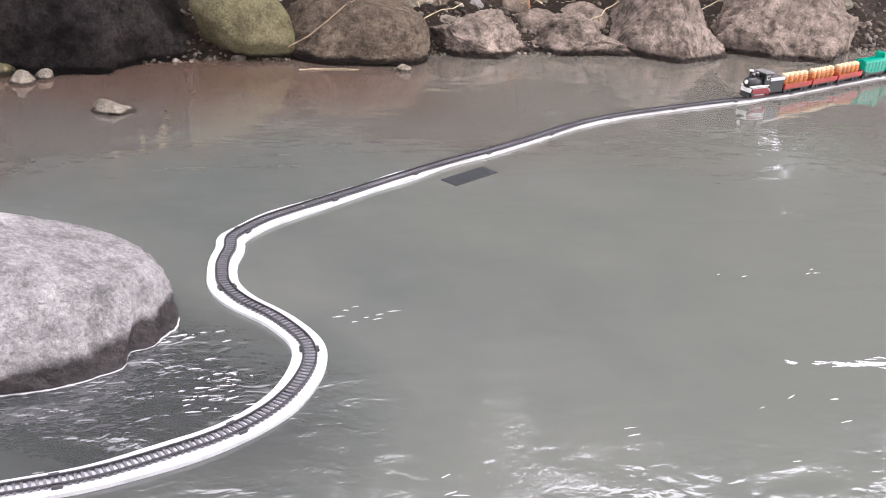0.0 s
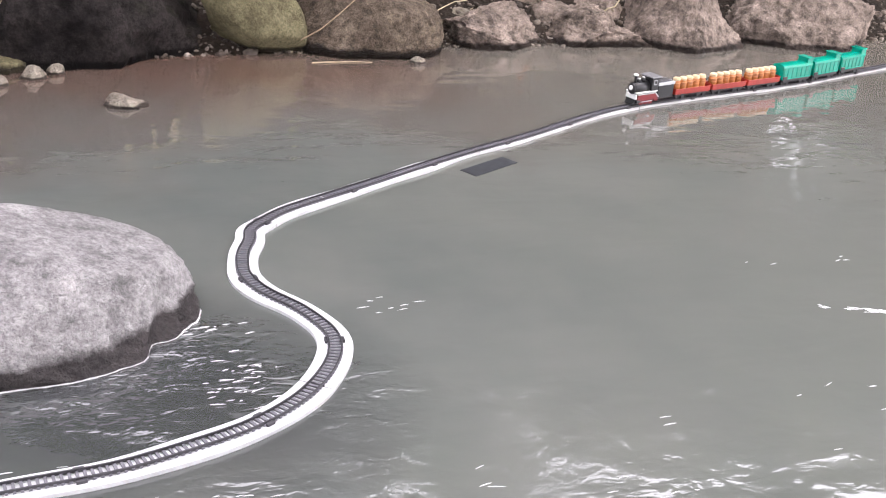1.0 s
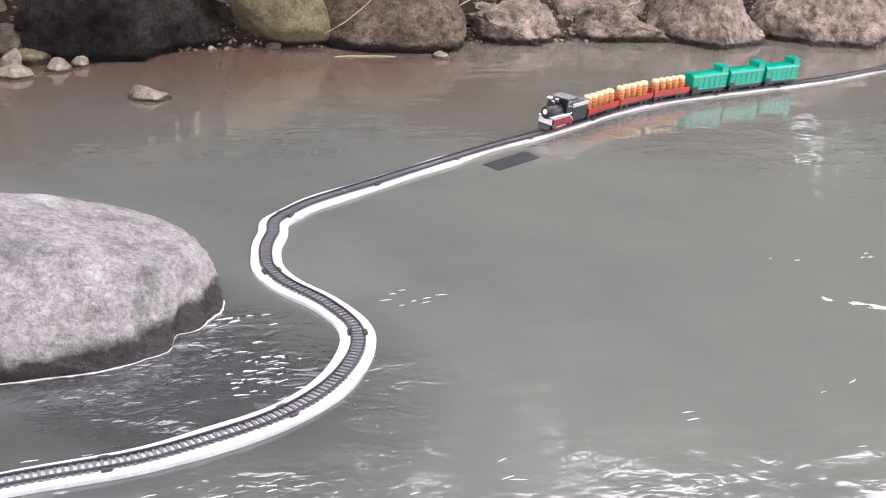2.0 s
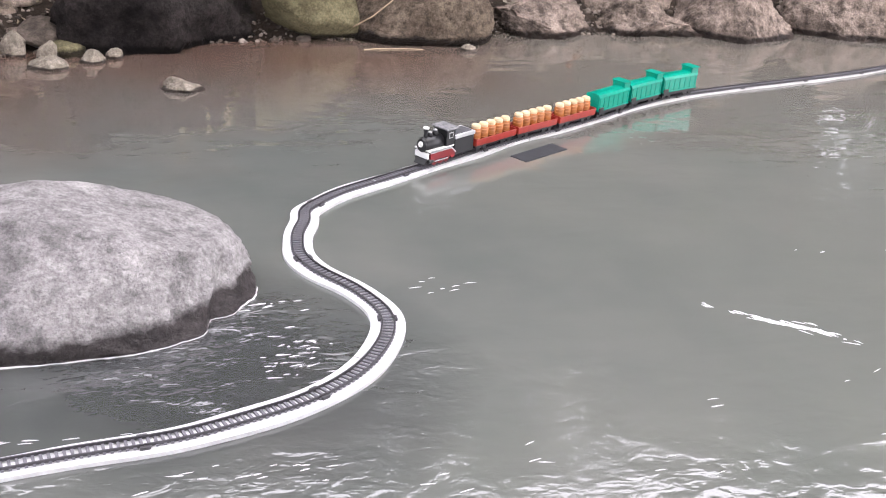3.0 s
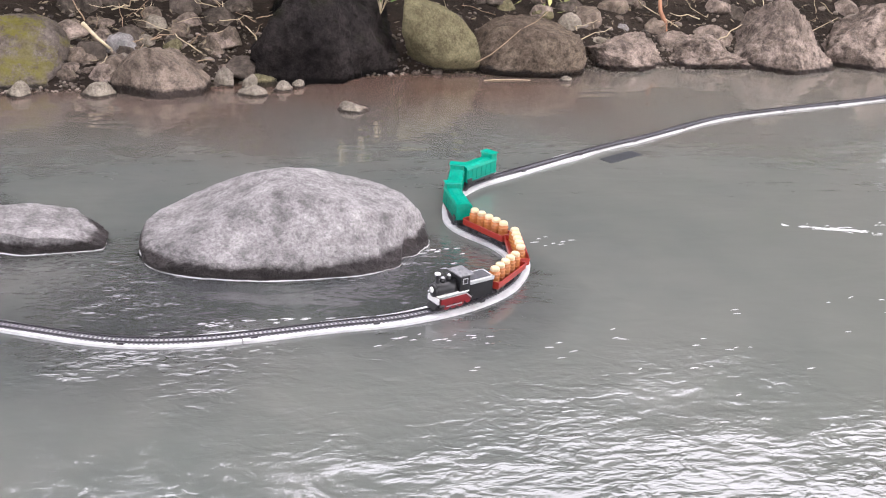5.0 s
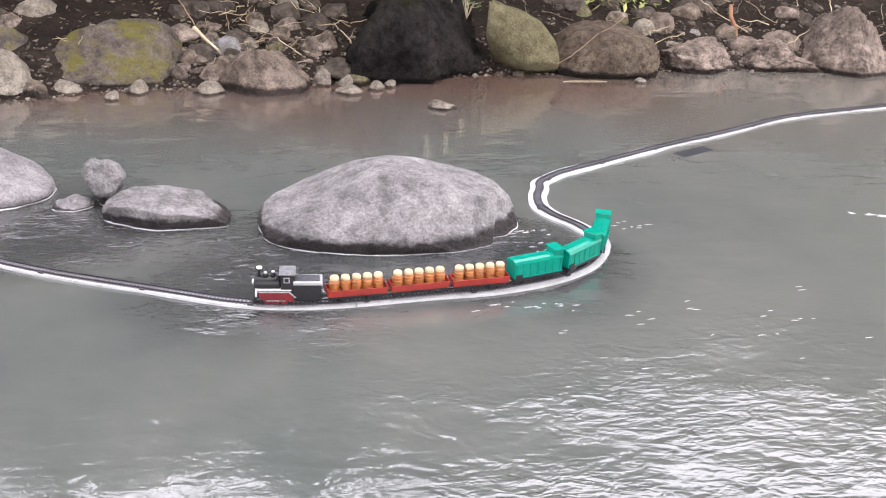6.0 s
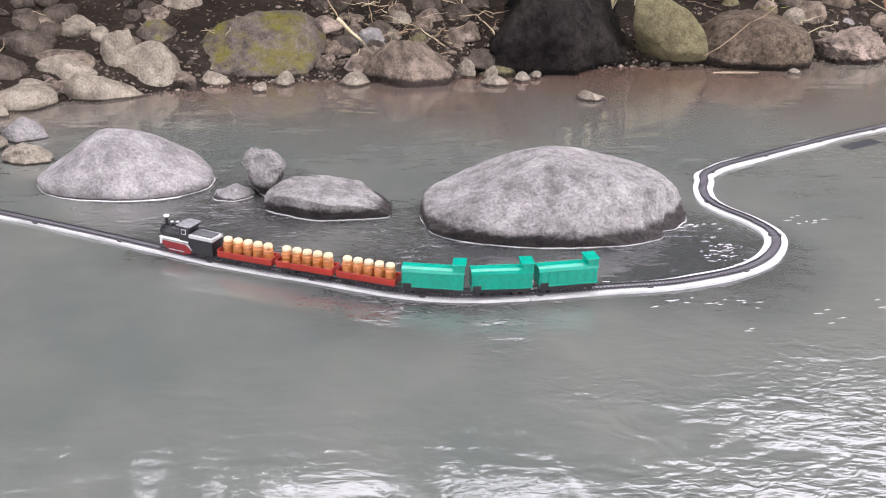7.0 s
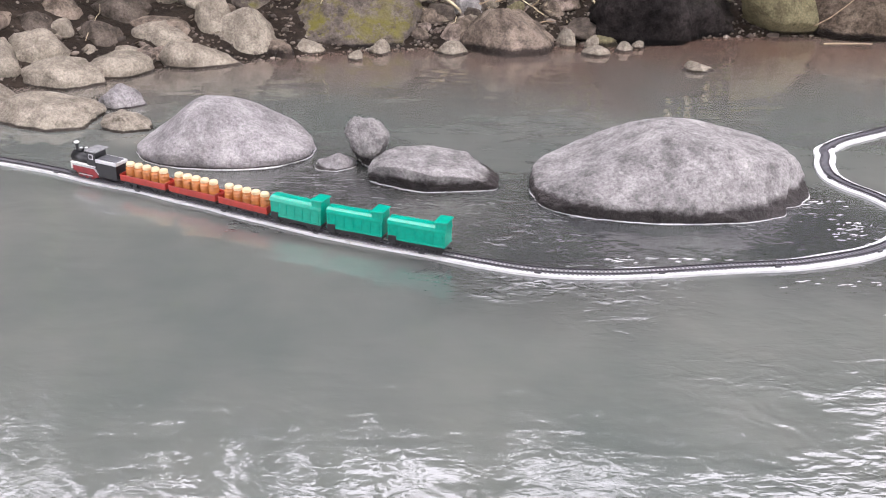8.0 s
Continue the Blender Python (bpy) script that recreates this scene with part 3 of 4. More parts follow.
def build_fill_stones():
    """Smaller stones between the larger ones."""
    rng = random.Random(77)
    looks = [(PALE, "small pale river stone on the bank"), (BROWN, "small brown river stone on the bank"), (DUSKY, "small dark brown river stone on the bank"), (PINK, "small pinkish river stone on the bank"), (OLIVE, "small mossy river stone on the bank")]
    kinds = [(m, label, boulder_mesh("stone", 0.07, 0.053, 0.027, 500 + 9 * k + j, m, rugged=0.14, sub=3)) for j in range(3) for k, (m, label) in enumerate(looks)]
    taken = [(o.matrix_basis.translation.copy(), max(o.dimensions.x, o.dimensions.y) / 2) for o in scene.objects if o.get("category") == "rock" and o.dimensions.x > 0.1]
    laid = 0
    for k in range(520):
        x = rng.choice((rng.uniform(-1.7, -0.7), rng.uniform(-1.6, -0.75), rng.uniform(-1.6, -0.75), rng.uniform(-0.35, 0.12), rng.uniform(0.75, 2.4), rng.uniform(-1.7, 2.4)))
        y = shore(x) + rng.uniform(0.03, 0.48)
        if laid == 288 or any(math.hypot(p.x - x, p.y - y) < 0.95 * r for p, r in taken):
            continue
        laid += 1
        # stones high on the bank take the dusky colour as undergrowth shade
        m, label, me = rng.choice(kinds if k % 8 == 0 else [q for q in kinds if q[0] == (DUSKY if y - shore(x) > 0.3 else q[0]) and q[0] != OLIVE])
        w = rng.uniform(0.045, 0.12) if k % 3 else rng.uniform(0.02, 0.055)
        ob = new("stone", me)
        ob.matrix_basis = pose(x, y, ground_z(x, y) - 0.1 * w, rng.uniform(-12, 12), rng.uniform(-12, 12), rng.uniform(0, 360)) @ Matrix.Scale(w / 0.07, 4)
        tagged(ob, label, "stone", "stones of the bank")


build_stream_rocks()
build_bank_rocks()
build_bank_stones()
build_fill_stones()
# dark slab at the surface stands in for shadow and reflection under the foam
block = part("support_block", box(-0.055, 0.055, -0.018, 0.018, -0.05, 0.0014, 0.002), FOAM_SHADOW, None)
block.matrix_basis = pose(0.885, 0.714, 0, 0, 0, 30)
tagged(block, "dark slab standing for the shadow under the floating foam strip", "support block")


def waterline(ob, r=0.001):
    """A thin pale ribbon painted as the sky's reflection where the water meets a stone."""
    bm = bmesh.new()
    bm.from_mesh(ob.data)
    bm.transform(ob.matrix_basis)
    cut = bmesh.ops.bisect_plane(bm, geom=bm.verts[:] + bm.edges[:] + bm.faces[:], plane_co=(0, 0, 0.0008), plane_no=(0, 0, 1))["geom_cut"]
    edges = [e for e in cut if isinstance(e, bmesh.types.BMEdge)]
    out = bmesh.new()
    for e in edges:
        a, b = e.verts[0].co.copy(), e.verts[1].co.copy()
        t = (b - a)
        if t.length < 1e-6:
            continue
        side = Vector((-t.y, t.x, 0)).normalized()
        f = 0.3 + 1.1 * max(0.0, noise.noise(a * 9) + 0.25)
        ring = lambda p: [out.verts.new(p + side * r * f * k + Vector((0, 0, z))) for k, z in ((-1.6, -0.0012), (0, 0.0009), (1.6, -0.0012))]
        A, B = ring(a - t * 0.2), ring(b + t * 0.2)
        out.faces.new((A[0], A[1], B[1], B[0]))
        out.faces.new((A[1], A[2], B[2], B[1]))
    bm.free()
    part("froth_line", out, FLECK_WHITE, WATER_SHEET, "thin pale line painted as the sky glint round a stone")


for ob in list(scene.objects):
    if ob.get("category") == "rock" and ob.matrix_basis.translation.z < 0.004 and ob.matrix_basis.translation.y < 0.58:
        waterline(ob)


def build_glints():
    """Loose white flecks painted as water glints in the shallows of the bend and below it."""
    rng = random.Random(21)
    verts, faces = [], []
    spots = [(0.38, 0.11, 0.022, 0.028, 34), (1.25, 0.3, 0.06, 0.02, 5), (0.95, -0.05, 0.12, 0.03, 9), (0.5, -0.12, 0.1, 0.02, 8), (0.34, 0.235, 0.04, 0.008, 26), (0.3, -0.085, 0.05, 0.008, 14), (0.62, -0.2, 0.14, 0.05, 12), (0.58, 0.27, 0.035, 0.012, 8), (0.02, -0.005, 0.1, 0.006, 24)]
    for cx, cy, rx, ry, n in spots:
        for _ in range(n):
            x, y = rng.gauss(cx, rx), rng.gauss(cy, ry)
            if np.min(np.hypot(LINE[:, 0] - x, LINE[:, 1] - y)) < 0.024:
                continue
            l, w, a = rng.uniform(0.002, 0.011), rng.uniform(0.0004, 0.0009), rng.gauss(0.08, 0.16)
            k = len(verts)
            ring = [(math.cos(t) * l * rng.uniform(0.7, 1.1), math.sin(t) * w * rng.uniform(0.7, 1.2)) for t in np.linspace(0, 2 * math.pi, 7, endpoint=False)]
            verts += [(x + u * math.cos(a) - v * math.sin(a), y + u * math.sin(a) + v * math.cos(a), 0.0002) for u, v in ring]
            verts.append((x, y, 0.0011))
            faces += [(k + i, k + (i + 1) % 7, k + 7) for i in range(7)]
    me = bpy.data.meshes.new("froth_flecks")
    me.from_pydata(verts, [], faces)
    me.materials.append(FLECK_WHITE)
    tagged(new("froth_flecks", me), "loose white flecks painted as glints on the water", "froth", kind="stuff")


def fleck_streak():
    """A long thin raft of white flecks that drifts on the current."""
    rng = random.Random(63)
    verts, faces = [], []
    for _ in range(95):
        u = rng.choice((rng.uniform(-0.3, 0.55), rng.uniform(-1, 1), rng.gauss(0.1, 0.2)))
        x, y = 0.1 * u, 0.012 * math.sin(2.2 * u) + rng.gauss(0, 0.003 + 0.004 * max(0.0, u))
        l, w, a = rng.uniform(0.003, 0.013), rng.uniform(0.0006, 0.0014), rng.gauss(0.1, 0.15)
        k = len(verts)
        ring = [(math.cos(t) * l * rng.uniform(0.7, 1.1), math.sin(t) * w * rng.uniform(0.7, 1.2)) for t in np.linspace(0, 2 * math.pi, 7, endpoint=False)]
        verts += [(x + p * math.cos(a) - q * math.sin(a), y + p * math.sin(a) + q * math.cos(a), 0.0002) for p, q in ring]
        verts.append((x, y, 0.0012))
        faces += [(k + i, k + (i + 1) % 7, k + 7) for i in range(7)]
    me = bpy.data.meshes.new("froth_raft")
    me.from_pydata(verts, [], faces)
    me.materials.append(FLECK_WHITE)
    return tagged(new("froth_raft", me), "long thin raft of white flecks drifting on the water", "froth")


froth_raft = fleck_streak()


# ---- debris of the bank ----
def build_gravel():
    rng = random.Random(5)
    base = bmesh.new()
    bmesh.ops.create_icosphere(base, subdivisions=1, radius=1)
    co = [v.co.copy() for v in base.verts]
    tri = [[v.index for v in f.verts] for f in base.faces]
    base.free()
    verts, faces = [], []
    for _ in range(4200):
        x = rng.uniform(-1.7, 2.6)
        d = abs(rng.gauss(0, 0.13)) - 0.02
        y = shore(x) + d
        z = ground_z(x, y)
        r = rng.uniform(0.0022, 0.006) * (1 + 1.2 * (rng.random() > 0.88))
        m = pose(x, y, max(z, 0.0) + r * 0.15, rng.uniform(-30, 30), rng.uniform(-30, 30), rng.uniform(0, 360)) @ Matrix.Diagonal((r * rng.uniform(0.9, 1.7), r, r * rng.uniform(0.45, 0.8), 1))
        n = len(verts)
        verts += [m @ (c * rng.uniform(0.85, 1.12)) for c in co]
        faces += [[i + n for i in t] for t in tri]
    me = bpy.data.meshes.new("gravel")
    me.from_pydata(verts, [], faces)
    me.materials.append(GRAVEL)
    me.polygons.foreach_set("use_smooth", [True] * len(me.polygons))
    tagged(new("gravel", me), "small mixed pebbles on the muddy bank", "gravel", kind="stuff")


def build_litter(name, material, spots, count, size, label):
    rng = random.Random(len(name))
    verts, faces = [], []
    for cx, cy, rx, ry in spots:
        for _ in range(count):
            x, y = rng.gauss(cx, rx), rng.gauss(cy, ry)
            if y < shore(x) + 0.02:
                continue
            p = Vector((x, y, ground_z(x, y) + rng.uniform(0.003, 0.02)))
            q = Euler((rng.uniform(-0.7, 0.7), rng.uniform(-0.7, 0.7), rng.uniform(0, 6.28))).to_matrix()
            s = size * rng.uniform(0.5, 1.4)
            n = len(verts)
            for u, v, k in ((-1, 0, 0.1), (-0.2, -0.36, 0), (1, 0, 0.15), (-0.2, 0.36, 0)):
                verts.append(p + q @ Vector((u * s, v * s, k * s)))
            faces += [(n, n + 1, n + 2), (n, n + 2, n + 3)]
    me = bpy.data.meshes.new(name)
    me.from_pydata(verts, [], faces)
    me.materials.append(material)
    tagged(new(name, me), label, "leaves", kind="stuff")


def twig(x, y, length, turn, rise, r, material, seed, z=None, name="twig", bend=0.025, label="dry bare twig lying on the stones", cat="twig"):
    rng = random.Random(seed)
    z = ground_z(x, y) + 0.012 if z is None else z
    d = Vector((math.cos(radians(turn)) * math.cos(radians(rise)), math.sin(radians(turn)) * math.cos(radians(rise)), math.sin(radians(rise))))
    pts = [Vector((0, 0, 0)) + d * length * k + Vector((rng.gauss(0, 1), rng.gauss(0, 1), rng.gauss(0, 1))) * length * bend for k in np.linspace(0, 1, 6)]
    ob = part(name, tube(pts, r, r * 0.55, 6), material, None, smooth=True)
    ob.matrix_basis = pose(x, y, z)
    tagged(ob, label, cat, "dry twigs on the bank" if name == "twig" else "")


def build_twigs():
    rng = random.Random(11)
    for k in range(140):
        x = rng.choice((rng.uniform(-0.35, 0.15), rng.uniform(-1.5, 2.2), rng.uniform(0.95, 2.0)))
        y = shore(x) + rng.uniform(0.05, 0.5)
        twig(x, y, rng.uniform(0.04, 0.15), rng.uniform(0, 360), rng.uniform(-5, 35), rng.uniform(0.0008, 0.0022), rng.choice((WOOD, STRAW, STRAW)), k)
    twig(0.72, 1.405, 0.25, 6, 37, 0.0015, WOOD, 300, 0.03, "stick", 0.02, "long pale stick leaning on the boulders", "stick")
    twig(0.73, 1.345, 0.13, 2, 0, 0.0012, STRAW, 301, 0.0015, "stick", 0.005, "pale stick floating at the waterline", "stick")
    twig(-0.31, 1.42, 0.1, -38, -32, 0.006, STRAW, 302, 0.13, "stick", 0.02, "broken pale branch on the mossy boulder", "stick")
    twig(1.385, 1.62, 0.19, 95, 52, 0.011, POST, 303, 0.0, "wooden_post", 0.02, "weathered reddish wooden post standing on the bank", "post")
    for k in range(12):
        twig(0.715 + rng.uniform(-0.02, 0.02), 1.45 + rng.uniform(-0.02, 0.03), rng.uniform(0.05, 0.1), rng.uniform(20, 120), rng.uniform(40, 75), 0.0008, STRAW, 320 + k, 0.0, "straw_stem", 0.02, "dry straw stem between the boulders", "straw")


def small_plant(x, y, z, r, n, seed):
    rng = random.Random(seed)
    p = empty("small_plant", pose(x, y, z))
    tagged(p, "small green leafy plant growing on the dark boulder", "plant", "plants of the bank")
    for k in range(n):
        a, e = rng.uniform(0, 6.28), rng.uniform(0.2, 1.2)
        tip = Vector((math.cos(a) * math.cos(e), math.sin(a) * math.cos(e), math.sin(e))) * r * rng.uniform(0.5, 1.0)
        part("stem", tube([(0, 0, -0.03), tip * 0.5 + Vector((0, 0, 0.006)), tip], 0.0008, 0.0005, 5), STRAW, p)
        bm = bmesh.new()
        m = Matrix.Translation(tip) @ Euler((rng.uniform(-0.7, 0.7), rng.uniform(-0.7, 0.7), a)).to_matrix().to_4x4()
        s = rng.uniform(0.008, 0.017)
        v = [bm.verts.new(m @ Vector(c)) for c in ((0, 0, 0), (s * 0.5, -s * 0.32, 0.002), (s * 1.3, 0, -0.002), (s * 0.5, s * 0.32, 0.002), (s * 0.6, 0, 0.0005))]
        for i, j in ((0, 1), (1, 2), (2, 3), (3, 0)):
            bm.faces.new((v[i], v[j], v[4]))
        part("leaf", bm, PLANT, p)


for k, (x, y, z) in enumerate([(0.36, 1.47, 0.24), (0.42, 1.5, 0.22), (0.3, 1.5, 0.25), (0.46, 1.47, 0.18)]):
    small_plant(x, y, z, 0.05, 16, 600 + k)
build_gravel()
build_litter("leaf_litter", LITTER, [(0.0, 1.65, 0.5, 0.16), (1.3, 1.75, 0.5, 0.12), (-1.0, 1.45, 0.35, 0.15), (-0.15, 1.45, 0.16, 0.07)], 420, 0.0085, "dead brown leaves on the bank")
build_litter("green_leaves", FRESH, [(0.98, 1.86, 0.09, 0.05), (0.42, 1.95, 0.2, 0.06)], 160, 0.02, "yellow-green fallen leaves on the bank")
build_twigs()

# ---- track: plastic railway on a floating white foam strip ----
TRACK = [(2.919, 1.582), (2.418, 1.382), (1.996, 1.222), (1.785, 1.141), (1.553, 1.077), (1.371, 1.027), (1.237, 0.978), (1.118, 0.912), (1.007, 0.844),
         (0.860, 0.768), (0.737, 0.695), (0.639, 0.636), (0.552, 0.584), (0.507, 0.555), (0.471, 0.520), (0.451, 0.496), (0.447, 0.465), (0.431, 0.429),
         (0.423, 0.387), (0.422, 0.351), (0.438, 0.306), (0.464, 0.269), (0.482, 0.229), (0.493, 0.189), (0.486, 0.147), (0.464, 0.105), (0.429, 0.062),
         (0.373, 0.022), (0.307, -0.003), (0.236, -0.025), (0.156, -0.033), (0.066, -0.047), (-0.025, -0.060), (-0.112, -0.061), (-0.189, -0.047), (-0.263, -0.017),
         (-0.376, 0.031), (-0.513, 0.090), (-0.625, 0.154), (-0.741, 0.218), (-0.878, 0.290), (-1.016, 0.361), (-1.161, 0.423), (-1.462, 0.530), (-1.909, 0.664)]


def spline(points, step=0.004):
    """Even stations along a smooth curve through the points."""
    p = np.array(points)
    p = np.vstack([2 * p[0] - p[1], p, 2 * p[-1] - p[-2]])
    out = []
    for i in range(1, len(p) - 2):
        a, b, c, d = p[i - 1:i + 3]
        for u in np.linspace(0, 1, 40, endpoint=False):
            out.append(0.5 * (2 * b + (c - a) * u + (2 * a - 5 * b + 4 * c - d) * u ** 2 + (3 * b - a - 3 * c + d) * u ** 3))
    out = np.array(out)
    k = np.ones(41) / 41
    pad = np.vstack([np.repeat(out[:1], 20, 0), out, np.repeat(out[-1:], 20, 0)])
    out = np.stack([np.convolve(pad[:, j], k, "valid") for j in (0, 1)], 1)[20:-20]
    s = np.concatenate([[0], np.cumsum(np.linalg.norm(np.diff(out, axis=0), axis=1))])
    n = int(s[-1] / step)
    t = np.linspace(0, s[-1], n)
    return np.stack([np.interp(t, s, out[:, 0]), np.interp(t, s, out[:, 1])], 1), t


LINE, STATION = spline(TRACK)
FOAM_TOP = 0.0045
RAIL_TOP = 0.0088


def on_line(s):
    """Place and heading (towards the train's way) at s metres along the track."""
    x, y = float(np.interp(s, STATION, LINE[:, 0])), float(np.interp(s, STATION, LINE[:, 1]))
    e = 0.004
    x2, y2 = float(np.interp(s + e, STATION, LINE[:, 0])), float(np.interp(s + e, STATION, LINE[:, 1]))
    x1, y1 = float(np.interp(s - e, STATION, LINE[:, 0])), float(np.interp(s - e, STATION, LINE[:, 1]))
    return x, y, math.atan2(y2 - y1, x2 - x1)


def ribbon(bm, lo, hi, z0, z1, s0=0.0, s1=None, step=0.012, wobble=0.0, seed=0):
    """A strip along the track between the side offsets lo and hi (right of the train's way: minus) and heights z0 and z1."""
    s1 = STATION[-1] if s1 is None else s1
    rows = []
    for s in np.linspace(s0, s1, max(2, int((s1 - s0) / step) + 1)):
        x, y, a = on_line(s)
        nx, ny = -math.sin(a), math.cos(a)
        dl = wobble * noise.noise(Vector((s * 9, seed, 0)))
        dr = wobble * noise.noise(Vector((s * 9, seed + 5, 0)))
        k = 1.0
        if wobble:
            k = float(np.interp(s, [1.0, 1.9, 2.4, 2.95, 3.25, 3.6, 4.2], [0.44, 0.53, 0.95, 0.95, 0.76, 0.64, 0.56])) + 0.12 * noise.noise(Vector((s * 2.2, 3.3, 0)))
        dz = wobble * 0.25 * noise.noise(Vector((s * 7, seed + 9, 0)))
        rows.append([bm.verts.new((x + nx * o, y + ny * o, z)) for o, z in ((lo * k + dl, z0), (hi * k + dr, z0), (hi * k + dr, z1 + dz), (lo * k + dl, z1 + dz))])
    for a, b in zip(rows, rows[1:]):
        for k in range(4):
            bm.faces.new((a[k], a[(k + 1) % 4], b[(k + 1) % 4], b[k]))
    bm.faces.new(rows[0])
    bm.faces.new(rows[-1][::-1])
    return bm


def build_track():
    foam = empty("foam_strip")
    cuts = list(np.arange(0.0, STATION[-1], 0.48)) + [STATION[-1]]
    for k, (a, b) in enumerate(zip(cuts, cuts[1:])):
        part("foam_section", ribbon(bmesh.new(), -0.0205, 0.0215, -0.008, FOAM_TOP, a + 0.0008, b - 0.0008, 0.008, wobble=0.0045), FOAM, foam)
    tagged(foam, "long white foam strip floating on the water under the track", "float")
    track = empty("railway_track")
    tagged(track, "dark grey plastic toy railway track winding over the stream", "railway track")
    part("rail", ribbon(bmesh.new(), -0.0079, -0.0063, FOAM_TOP + 0.001, RAIL_TOP, step=0.008), RAIL, track)
    part("rail", ribbon(bmesh.new(), 0.0063, 0.0079, FOAM_TOP + 0.001, RAIL_TOP, step=0.008), RAIL, track)
    for s in np.arange(0.35, STATION[-1] - 0.1, 0.187):
        x, y, a = on_line(s)
        for side in (-1, 1):
            ob = part("joint_clip", box(-0.005, 0.005, side * 0.0098 - 0.0018, side * 0.0098 + 0.0018, FOAM_TOP - 0.001, FOAM_TOP + 0.0034, 0.0006), RAIL, track)
            ob.matrix_basis = pose(x, y, 0, 0, 0, math.degrees(a))
    return foam, track


foam_strip, railway = build_track()
build_glints()


# ---- train ----
def bogie(parent, x):
    b = part("bogie", box(x - 0.013, x + 0.013, -0.0085, 0.0085, 0.0035, 0.0105, 0.001), BLACK, parent, "black plastic bogie frame")
    for dx in (-0.0085, 0.0085):
        for side in (-1, 1):
            m = Matrix.Translation((x + dx, side * 0.0088, 0.0052)) @ pose(0, 0, 0, 90)
            part("wheel", turned([(0.004, -0.001), (0.0052, -0.0008), (0.0052, 0.0008), (0.003, 0.0014)], m, 14), BLACK, b)
    return b


def barrel_wagon():
    w = empty("flat_wagon")
    tagged(w, "red-orange plastic flat wagon carrying five amber barrels", "toy wagon", "wagons of the train")
    floor = box(-0.052, 0.052, -0.0145, 0.0145, 0.0105, 0.0135, 0.0006)
    part("floor", floor, ORANGE, w)
    part("underframe", box(-0.049, 0.049, -0.0105, 0.0105, 0.0068, 0.0104, 0.0006), BLACK, w, "black plastic underframe")
    for side in (-1, 1):
        part("side_board", box(-0.052, 0.052, side * 0.0145 - 0.0008, side * 0.0145 + 0.0008, 0.0115, 0.0205, 0.0004), ORANGE, w)
        part("rim", box(-0.0528, 0.0528, side * 0.0148 - 0.0011, side * 0.0148 + 0.0011, 0.0195, 0.0212, 0.0004), ORANGE, w)
    for end in (-1, 1):
        part("end_board", box(end * 0.052 - 0.0008, end * 0.052 + 0.0008, -0.0145, 0.0145, 0.0115, 0.0225, 0.0004), ORANGE, w)
        part("coupling", box(end * 0.0545 - 0.004, end * 0.0545 + 0.004, -0.002, 0.002, 0.007, 0.010, 0.0005), BLACK, w)
    for x in (-0.032, 0.032):
        bogie(w, x)
    for i in range(5):
        x = -0.0385 + i * 0.01925
        b = part("barrel", turned([(0.0076, 0), (0.0086, 0.004), (0.009, 0.0105), (0.0086, 0.017), (0.0074, 0.021)], Matrix.Translation((x, 0, 0.0135)), 18), BARREL, w, "amber plastic barrel", True)
        part("cap", turned([(0.0078, 0.0), (0.0078, 0.0035), (0.0062, 0.0055)], Matrix.Translation((x, 0, 0.0348)), 18), BARREL_TOP, b, "pale barrel top")
        for z in (0.0195, 0.0255, 0.0305):
            part("hoop", turned([(0.0084, -0.0008), (0.0095, 0.0), (0.0084, 0.0008)], Matrix.Translation((x, 0, z)), 18), BARREL, b)
    return w


